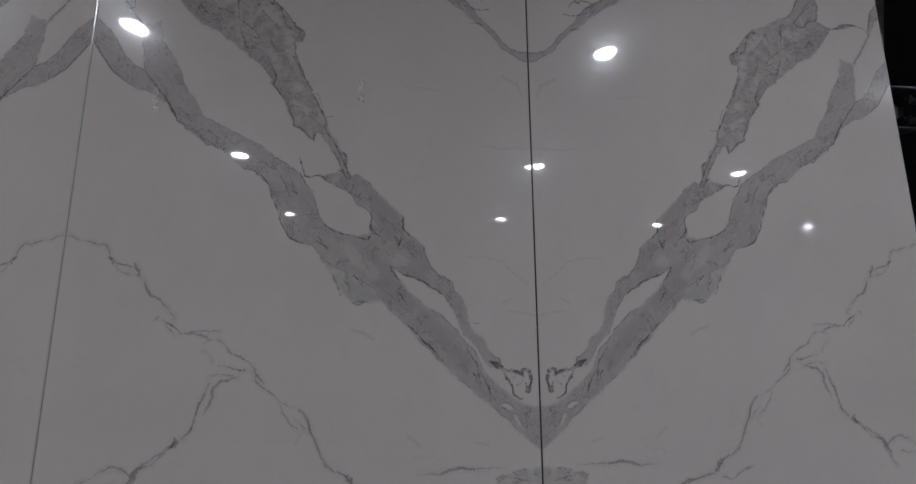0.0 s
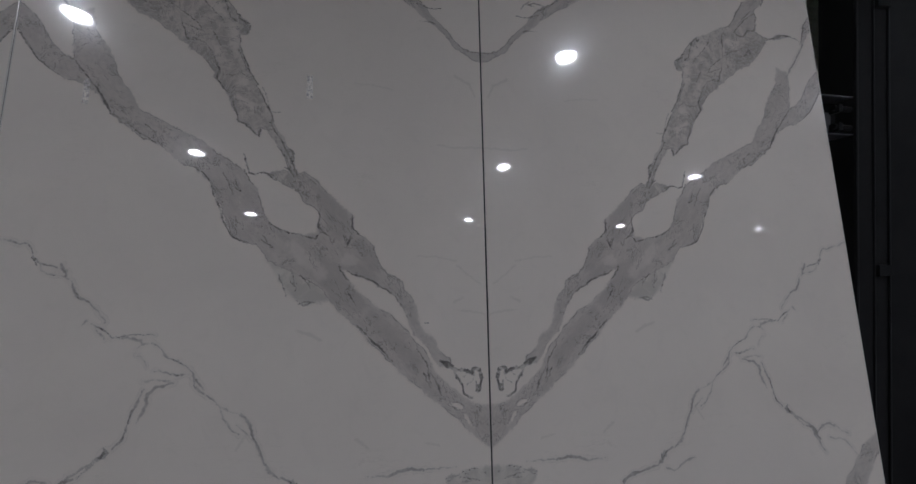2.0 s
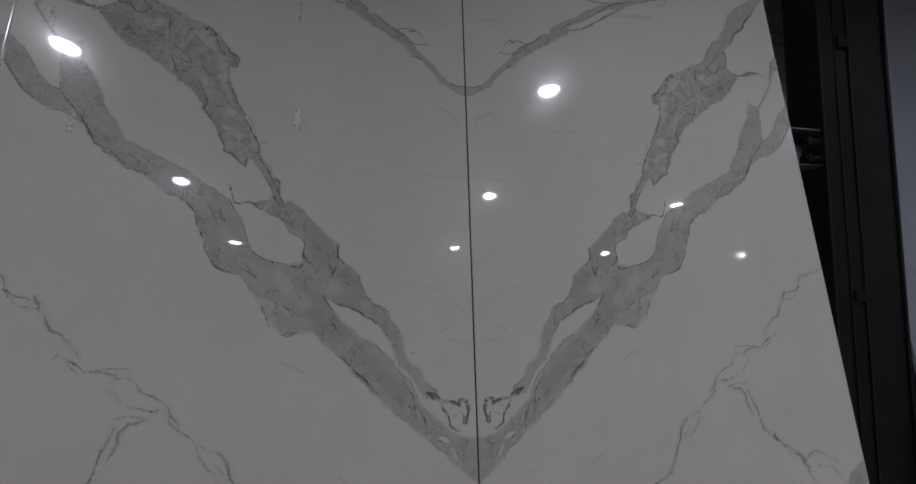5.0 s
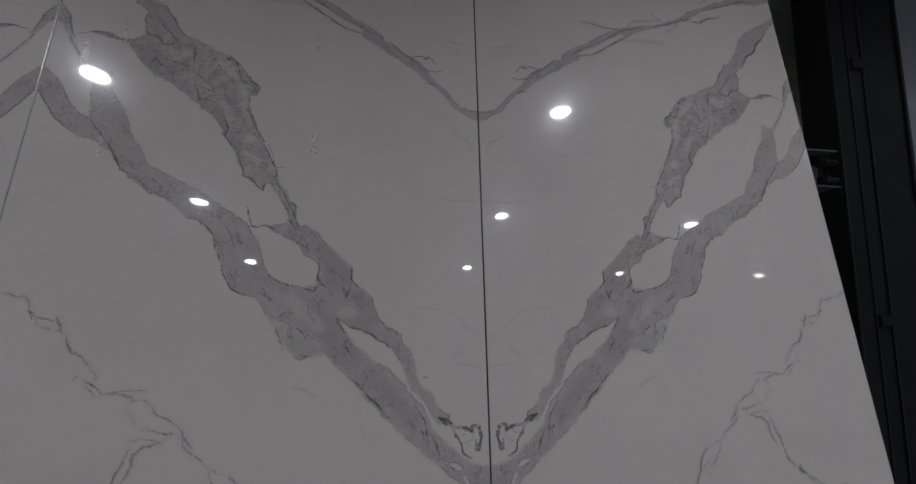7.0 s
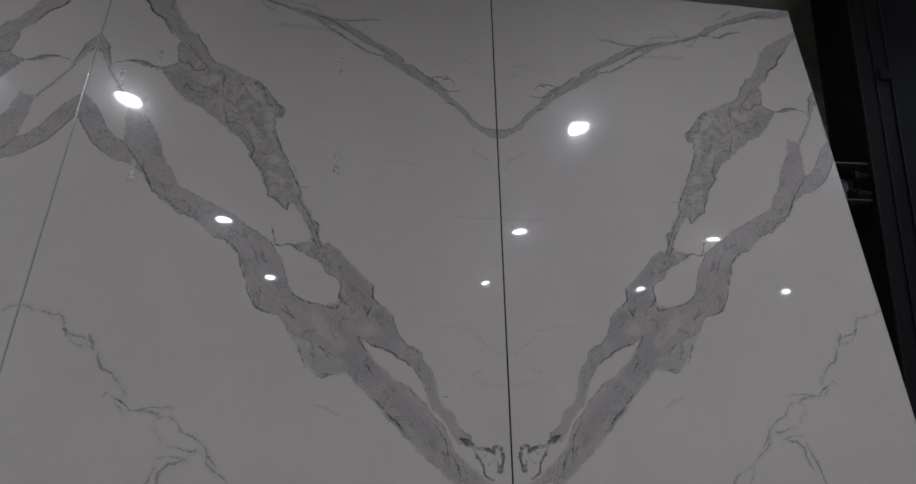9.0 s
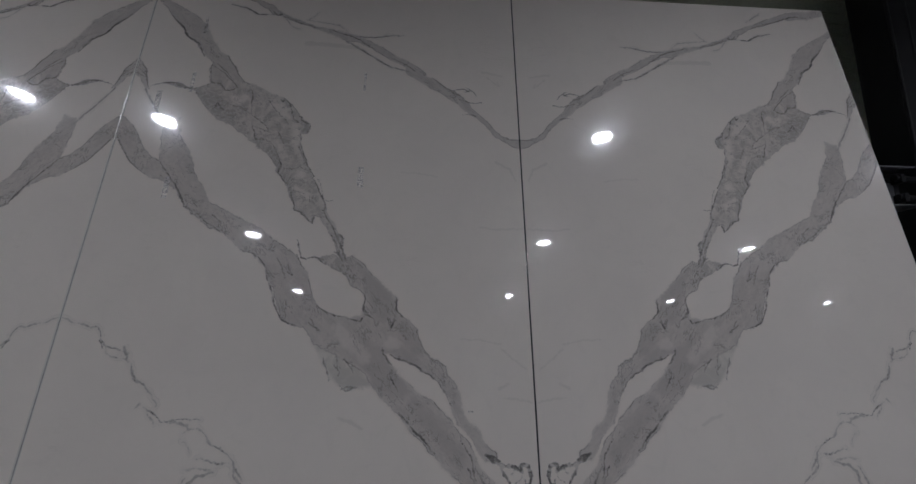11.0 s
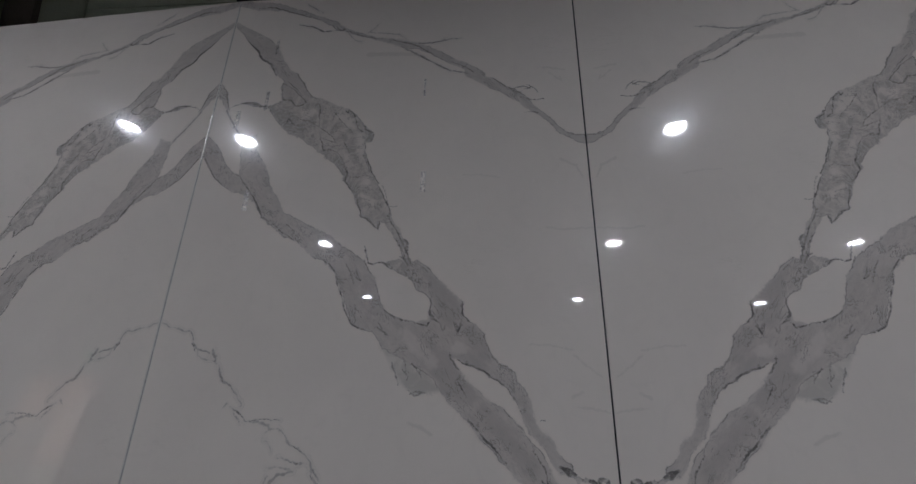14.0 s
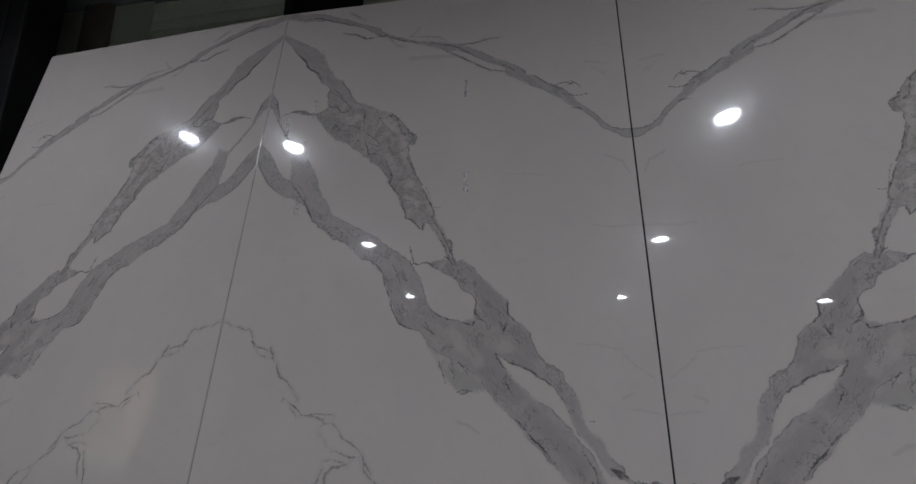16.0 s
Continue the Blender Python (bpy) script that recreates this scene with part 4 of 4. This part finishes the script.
def slab_mesh():
    """The slab's mesh: x from 0 to its width, z up, front towards -y, edges eased."""
    gap, ease, step = 0.0019, 0.0009, 0.0037
    wide = 0.0029         # half the open joint at the foot-corner edge
    us = np.concatenate([[wide], np.linspace(wide + ease, SLAB_W - gap - ease, int(SLAB_W / step)), [SLAB_W - gap]])
    low = np.linspace(ease, 0.70, 36)
    vs = np.concatenate([[0.0], low[:-1], np.linspace(0.70, SLAB_H - ease, int((SLAB_H - 0.70) / step)), [SLAB_H]])
    U, V = np.meshgrid(us, vs)
    Y = np.zeros_like(U)
    # the bookmatched long edge rolls off over its last millimetres
    Y += np.maximum(0, U - (SLAB_W - gap - 0.0040)) * math.tan(radians(7.3))
    Y[0, :] = Y[-1, :] = ease
    Y[:, 0] = Y[:, -1] = ease
    nr, nc = U.shape
    pts = np.stack([U, Y, V], -1).reshape(-1, 3)
    ids = np.arange(nr * nc).reshape(nr, nc)
    quads = np.stack([ids[:-1, :-1], ids[:-1, 1:], ids[1:, 1:], ids[1:, :-1]], -1).reshape(-1, 4)
    ring = np.concatenate([ids[0, :], ids[1:, -1], ids[-1, -2::-1], ids[-2:0:-1, 0]])
    back = pts[ring].copy()
    back[:, 1] = SLAB_T
    base = len(pts)
    n = len(ring)
    nxt = (np.arange(n) + 1) % n
    sides = np.stack([ring[nxt], ring, base + np.arange(n), base + nxt], -1)
    me = bpy.data.meshes.new("stone_slab")
    faces = quads.tolist() + sides.tolist() + [(base + np.arange(n))[::1].tolist()]
    allp = np.concatenate([pts, back])
    me.from_pydata(allp.tolist(), [], faces)
    u, v = allp[:, 0].copy(), allp[:, 2].copy()
    wu = 0.0025 * value_noise(u, v, 0.06, 1) + 0.0022 * value_noise(u, v, 0.025, 2) + 0.0026 * value_noise(u, v, 0.011, 3)
    wv = 0.0025 * value_noise(u, v, 0.06, 4) + 0.0022 * value_noise(u, v, 0.025, 5) + 0.0026 * value_noise(u, v, 0.011, 6)
    # the pattern meets its mirror image at both long edges, so the warp dies out there
    die = np.clip(np.minimum(u, SLAB_W - u) / 0.03, 0, 1)
    u, v = u + wu * die, v + wv * die
    clear = -field(u, v, "clear")
    layers = {"band": np.maximum(field(u, v, "band"), clear), "arm": field(u, v, "arm"), "pale": field(u, v, "pale"),
              "vein": field(u, v, "vein", 0.8), "crack": field(u, v, "crack", 0.68), "faint": field(u, v, "faint"),
              "deep": field(u, v, "deep"), "light": field(u, v, "light")}
    for k, val in layers.items():
        at = me.attributes.new(k, "FLOAT", "POINT")
        at.data.foreach_set("value", val.astype(np.float32))
    me.materials.append(M_MARBLE)
    me.materials.append(M_EDGE)
    rolled = pts[quads].mean(1)[:, 0] > SLAB_W - gap - 0.0040
    index = np.concatenate([rolled.astype(np.int32), np.ones(len(faces) - len(quads), np.int32)])
    me.polygons.foreach_set("material_index", index)
    me.update()
    return me


# ---- structure ----
X0, X1, Y0, Y1 = -13.5, 10.0, -7.0, 1.08
structure("floor", block(bmesh.new(), X0, X1, Y0, Y1, -0.1, 0), M_FLOOR, "grey polished tile floor of the showroom", "floor")
structure("ceiling", block(bmesh.new(), X0, X1, Y0, Y1, CEIL + 0.070, CEIL + 0.3), M_CEIL, "dark painted flat showroom ceiling", "ceiling")
structure("wall_west", block(bmesh.new(), X0 - 0.2, X0, Y0, Y1, -0.1, CEIL + 0.3), M_GREY, "plain grey painted side wall", "wall")
structure("wall_east", block(bmesh.new(), X1, X1 + 0.2, Y0, Y1, -0.1, CEIL + 0.3), M_GREY, "plain grey painted side wall", "wall")

wall_n = structure("wall_north", block(bmesh.new(), X0 - 0.2, X1 + 0.2, Y1, Y1 + 0.2, -0.1, CEIL + 0.3), M_SIDING, "olive grey wall clad in wide horizontal boards", "wall")

# south wall, with the glazed opening cut through it
WX0, WX1, WZ0, WZ1 = -12.40, -10.32, 0.50, 2.88
bm = bmesh.new()
block(bm, X0 - 0.2, WX0, Y0 - 0.2, Y0, -0.1, CEIL + 0.3)
block(bm, WX1, X1 + 0.2, Y0 - 0.2, Y0, -0.1, CEIL + 0.3)
block(bm, WX0, WX1, Y0 - 0.2, Y0, -0.1, WZ0)
block(bm, WX0, WX1, Y0 - 0.2, Y0, WZ1, CEIL + 0.3)
structure("wall_south", bm, M_GREY, "plain grey wall with a tall glazed opening", "wall")

win = tagged(new("window_1"), "tall two-pane window in a grey metal frame", "window", kind="structure")
win.location = ((WX0 + WX1) / 2, Y0 - 0.1, WZ0)
hw, hh = (WX1 - WX0) / 2, WZ1 - WZ0
for name, b in (("window_frame", (-hw, hw, -0.04, 0.04, 0, 0.06)), ("window_frame", (-hw, hw, -0.04, 0.04, hh - 0.06, hh)),
                ("window_frame", (-hw, -hw + 0.07, -0.04, 0.04, 0.06, hh - 0.06)), ("window_frame", (hw - 0.07, hw, -0.04, 0.04, 0.06, hh - 0.06)),
                ("mullion", (-0.10, 0.10, -0.045, 0.045, 0.06, hh - 0.06)), ("window_sill", (-hw, hw, 0.045, 0.16, -0.03, 0.0))):
    part(name, block(bmesh.new(), *b, 0.004), M_FRAME, win)
for s in (-1, 1):
    a, b = sorted((s * 0.10, s * (hw - 0.07)))
    p = part("pane", block(bmesh.new(), a, b, -0.006, 0.006, 0.06, hh - 0.06), M_GLASS, win)
    p.visible_shadow = False

# outdoors
structure("ground", block(bmesh.new(), -900, 900, -900, Y0 - 0.2, -0.35, -0.12), M_PAVE, "pale outdoor paving beyond the window", "ground")
facade = tagged(new("far_building"), "pinkish rendered building across the street", "building")
facade.location = (-16, -19, -0.12)
part("wall", block(bmesh.new(), -14, 14, -4, 0, 0.7, 8), M_PINK, facade)
part("plinth", block(bmesh.new(), -14, 14, -4, 0.06, 0, 0.7), M_PAVE, facade, "pale stone plinth")


def small_tree(x, y, height, spread):
    """Young street tree: tapered trunk, forked limbs, a loose crown of single leaves."""
    rnd = random.Random(5)
    tree = tagged(new("tree"), "young dark green tree growing outside the window", "tree")
    tree.location = (x, y, -0.12)
    bm = bmesh.new()
    bmesh.ops.create_cone(bm, cap_ends=True, segments=10, radius1=0.055, radius2=0.022, depth=height * 0.7, matrix=Matrix.Translation((0, 0, height * 0.35)))
    part("trunk", bm, M_BARK, tree)
    verts, faces = [], []
    for i in range(11):
        a, z = i * 2.4, height * (0.42 + 0.028 * i)
        tip = Vector((math.cos(a) * spread * rnd.uniform(0.5, 0.95), math.sin(a) * spread * rnd.uniform(0.5, 0.95), z + height * rnd.uniform(0.12, 0.27)))
        part("limb", rod(bmesh.new(), (0, 0, z), tip, 0.011, 6), M_BARK, tree)
        for j in range(75):
            c = Vector((0, 0, z)).lerp(tip, rnd.uniform(0.4, 1.05)) + Vector([rnd.gauss(0, 0.085) for _ in range(3)])
            q = Matrix.Rotation(rnd.uniform(0, 6.3), 3, "Z") @ Matrix.Rotation(rnd.uniform(-1.2, 1.2), 3, "X")
            n = len(verts)
            size = rnd.uniform(0.045, 0.085)
            verts += [c + q @ (Vector(p) * size) for p in ((0, -1, 0), (0.42, -0.1, 0.12), (0, 1, -0.1), (-0.42, -0.1, 0.12))]
            faces += [(n, n + 1, n + 2), (n, n + 2, n + 3)]
    me = bpy.data.meshes.new("crown")
    me.from_pydata(verts, [], faces)
    me.materials.append(M_LEAF)
    new("crown", me).parent = tree


small_tree(-13.95, -8.6, 2.55, 0.62)

# ---- slabs ----
mesh = slab_mesh()
TURN_A = -2.98       # degrees by which the end slab is turned about the joint
for x, turn, flip, label in ((-SLAB_W * 2, TURN_A, 1, "white marble slab with broad grey veins, leaning on its rack"),
                             (-SLAB_W, 0.0, -1, "white marble slab with V-shaped grey veins, leaning on its rack"),
                             (0.0, -0.6, 1, "white marble slab with grey veins, leaning beside a black upright")):
    ob = new("stone_slab", mesh)
    tagged(ob, label, "stone slab", "bookmatched marble slabs")
    m = slab_place(x, turn)
    if turn == TURN_A:
        m = slab_place(-SLAB_W, turn) @ Matrix.Translation((-SLAB_W + 0.0022, 0, 0))
    if flip < 0:
        m = m @ Matrix.Translation((SLAB_W, 0, 0)) @ Matrix.Diagonal((-1, 1, 1, 1))
    ob.matrix_world = m
    if flip < 0:
        # dried residue left on the polished face
        for u, v, tall, wide in ((1.364, 2.90, 0.09, 0.011), (1.363, 2.595, 0.10, 0.014), (1.48, 2.50, 0.09, 0.022), (1.366, 2.11, 0.09, 0.020),
                                 (0.648, 2.18, 0.09, 0.022), (0.66, 2.637, 0.09, 0.010), (0.222, 1.316, 0.004, 0.016)):
            sm = part("smear", block(bmesh.new(), u - wide / 2, u + wide / 2, -0.0009, -0.0006, v - tall / 2, v + tall / 2), M_SMEAR, ob, "dried white smear")
            sm.visible_shadow = False


def slab_rack(place):
    """Low rail under a slab's foot and a leaning black back frame."""
    rack = tagged(new("slab_rack"), "black steel display rack that carries one leaning slab", "display rack", "racks under the slabs")
    rack.matrix_world = place
    upright_again = place.to_3x3().inverted().to_4x4()
    foot = part("foot_rail", block(bmesh.new(), 0.01, SLAB_W - 0.01, -0.05, 0.30, -LIFT, -0.003, 0.006), M_BLACK, rack)
    foot.matrix_local = upright_again @ pose(0, 0, 0, 0, 0, math.degrees(place.to_euler().z))
    # unseen black panel, added to keep light out of the slab joints
    part("light_stop_panel", block(bmesh.new(), 0.012, SLAB_W - 0.012, 0.030, 0.046, 0.05, SLAB_H - 0.07, 0.002), M_BLACK, rack)
    for x in (0.12, SLAB_W - 0.18):
        part("back_post", block(bmesh.new(), x, x + 0.06, 0.048, 0.108, 0.06, SLAB_H - 0.1, 0.004), M_BLACK, rack)
    for x in (0.05, SLAB_W - 0.09):
        for z in (0.45, 2.4):
            part("spacer", block(bmesh.new(), x, x + 0.04, SLAB_T + 0.001, 0.029, z, z + 0.05), M_RUBBER_GAP, rack, "black rubber spacer")
    return rack


slab_rack(slab_place(-SLAB_W, TURN_A) @ Matrix.Translation((-SLAB_W, 0, 0)))
middle = slab_rack(slab_place(-SLAB_W))
# added black strips fill both joints and stand in for the shade inside
part("gap_shade_strip", block(bmesh.new(), SLAB_W - 0.0027, SLAB_W + 0.0027, 0.0016, 0.012, 0.002, SLAB_H - 0.002), M_RUBBER_GAP, middle, "thin black strip added for the shade in the gap between slabs")
part("gap_shade_strip", block(bmesh.new(), 0.0005, 0.0017, 0.0010, 0.012, 0.002, SLAB_H - 0.002), M_RUBBER_GAP, middle, "thin black strip added for the shade in the gap between slabs")
slab_rack(slab_place(0.0, -0.6))


# ---- black uprights beside the slabs ----
def upright(x0, x1, side):
    """A tall ribbed black steel post; side is the direction in which its arm reaches for the slab."""
    post = tagged(new("rack_upright"), "tall black steel upright with ribbed face and slab bracket", "rack upright", "black uprights beside the slabs")
    post.location = (0, 0.58, 0)
    h = CEIL + 0.068
    w = x1 - x0
    part("column", block(bmesh.new(), x0, x1, 0.02, 0.21, 0, h, 0.006), M_BLACK, post)
    for a, b, d in ((0.0, 0.03, 0.016), (0.24, 0.265, 0.007), (0.43, 0.455, 0.010), (0.96, 1.0, 0.014)):
        p0, p1 = (x0 + a * w, x0 + b * w) if side < 0 else (x1 - b * w, x1 - a * w)
        part("rib", block(bmesh.new(), p0, p1, 0.02 - d, 0.019, 0, h, 0.005), M_BLACK_SATIN, post)
    inner = x0 if side < 0 else x1
    cx = x0 + 0.34 * w if side < 0 else x1 - 0.34 * w
    # raised black blocks, added in place of dark shadowed notches in the post
    for z in (1.58, 3.06):
        part("notch_block", block(bmesh.new(), cx - 0.04, cx + 0.05, -0.004, 0.02, z - 0.03, z + 0.03, 0.003), M_BLACK, post)
    return post, inner


def bracket(post, inner, side):
    """Clamp arm between the upright and the back of a slab."""
    a, b = sorted((inner + side * 0.075, inner + side * 0.42))
    arm = part("bracket", block(bmesh.new(), a, b, 0.055, 0.12, 2.305, 2.495, 0.003), M_BLACK, post, "black clamp bracket")
    for z in (2.296, 2.496):
        part("flange", block(bmesh.new(), a, b, -0.035, 0.125, z, z + 0.008, 0.002), M_STEEL, arm, "grey steel flange")
    m0, m1 = sorted((inner + side * 0.13, inner + side * 0.32))
    part("plate", block(bmesh.new(), m0, m1, 0.035, 0.054, 2.316, 2.436, 0.003), M_STEEL, arm, "grey steel plate")
    for z in (2.345, 2.445):
        bm = bmesh.new()
        rod(bm, (inner + side * 0.05, 0.0, z), (inner + side * 0.16, 0.0, z + 0.004), 0.015)
        block(bm, *sorted((inner + side * 0.12, inner + side * 0.145)), -0.02, 0.034, z - 0.022, z + 0.022, 0.004)
        part("jaw", bm, M_BLACK, arm)


post, inner = upright(2.14, 2.66, -1)
bracket(post, inner, -1)
post, inner = upright(-4.20, -3.52, 1)
bracket(post, inner, 1)

# dark post behind the slabs
rear = tagged(new("rear_post"), "black steel post standing against the boarded wall", "post")
rear.location = (-1.70, Y1 - 0.082, 0)
part("column", block(bmesh.new(), -0.24, 0.24, -0.06, 0.06, 0, CEIL + 0.068, 0.006), M_BLACK, rear)
for x in (-0.24, 0.18):
    part("rib", block(bmesh.new(), x, x + 0.06, -0.09, -0.061, 0, CEIL + 0.068, 0.005), M_BLACK_SATIN, rear)

# flat panel on the wall beside the boards, with a dark brown vertical strip on it
structure("wall_panel", block(bmesh.new(), -4.60, -3.12, Y1 - 0.030, Y1 - 0.0145, 0, CEIL + 0.068, 0.003), M_PANEL, "flat olive panel fixed beside the wall boards", "panel")
brown = tagged(new("wall_strip"), "dark brown vertical strip set against the olive panel", "post")
brown.location = (-3.56, Y1 - 0.052, 0)
part("column", block(bmesh.new(), -0.115, 0.115, -0.022, 0.020, 0, CEIL + 0.068, 0.004), M_BROWN, brown)

# grey slab on the next stand, and the dark panel behind it
grey = tagged(new("grey_slab"), "plain mid-grey stone slab leaning behind the black upright", "stone slab")
grey.matrix_world = pose(2.68, 0.42, LIFT, -LEAN, 0, 0)
part("slab", block(bmesh.new(), 0.0, 1.06, 0.0, 0.02, 0.0, 3.85, 0.002), M_GREYSTONE, grey)
stand = part("stand", block(bmesh.new(), 0.02, 1.04, -0.03, 0.25, -LIFT, -0.003, 0.005), M_BLACK, grey)
stand.matrix_local = pose(0, 0, 0, LEAN, 0, 0)
structure("wall_panel", block(bmesh.new(), 3.2, 6.4, Y1 - 0.05, Y1 - 0.024, 0, CEIL + 0.068, 0.004), M_BLACK, "dark panel on the wall beyond the grey slab", "panel")


# ---- ceiling downlights ----
def downlight(depth=0.022, width=0.090):
    lamp = tagged(new("downlight"), "round recessed white ceiling downlight, switched on", "downlight", "ceiling downlights")
    part("trim_ring", spun(bmesh.new(), [(0.098, 0.004), (0.099, -0.003), (0.106, -0.005), (0.110, -0.001), (0.110, 0.070), (0.1005, 0.070)]), M_WHITE, lamp, smooth=True)
    part("reflector", spun(bmesh.new(), [(0.0985, 0.0), (0.098 - 0.2 * (0.098 - width), depth * 0.35), (width + 0.001, depth * 0.8), (width - 0.0005, depth + 0.002)]), M_WHITE, lamp, smooth=True)
    bm = bmesh.new()
    bmesh.ops.create_circle(bm, cap_ends=True, segments=48, radius=width, matrix=Matrix.Translation((0, 0, depth)) @ pose(0, 0, 0, 180))
    part("diffuser", bm, M_LED, lamp, "bright white light panel")
    return lamp


spots = [(-2.73, -1.31), (-2.69, -3.42), (-2.63, -5.49), (1.23, -1.32), (1.18, -3.50), (1.16, -5.60), (4.23, -3.59), (4.21, -5.83), (7.45, -5.88),
         (4.42, -1.50), (7.50, -3.92)]
first = downlight()
first.location = (*spots[0], CEIL)
for x, y in spots[1:]:
    copy_thing(first, pose(x, y, CEIL))
deep = tagged(downlight(0.034, 0.078), "round white ceiling downlight with a deep bright reflector")
deep.location = (-3.95, -0.88, CEIL)

# green exit sign over the window
sign = tagged(new("exit_sign"), "small lit green exit sign high on the wall", "exit sign")
sign.location = (-10.80, Y0 + 0.03, 3.28)
part("housing", block(bmesh.new(), -0.085, 0.085, -0.03, 0.02, -0.09, 0.09, 0.006), M_WHITE, sign)
part("sign_face", block(bmesh.new(), -0.05, 0.05, 0.0205, 0.026, -0.07, 0.07, 0.002), M_EXIT, sign, "glowing green face")

# ---- boards of the north wall ----
bm = bmesh.new()
block(bm, 0, 6.0, -0.014, 0.0, 0.0, 0.080, 0.003)
bm.to_mesh(board := bpy.data.meshes.new("board"))
bm.free()
board.materials.append(M_SIDING)
for k in range(4):
    for i in range(47):
        ob = new("board", board)
        ob.parent = wall_n
        ob.location = (X0 + 6.0 * k - 0.2, Y1, 0.085 * i)
        ob.scale = (0.9990, 1, 1)
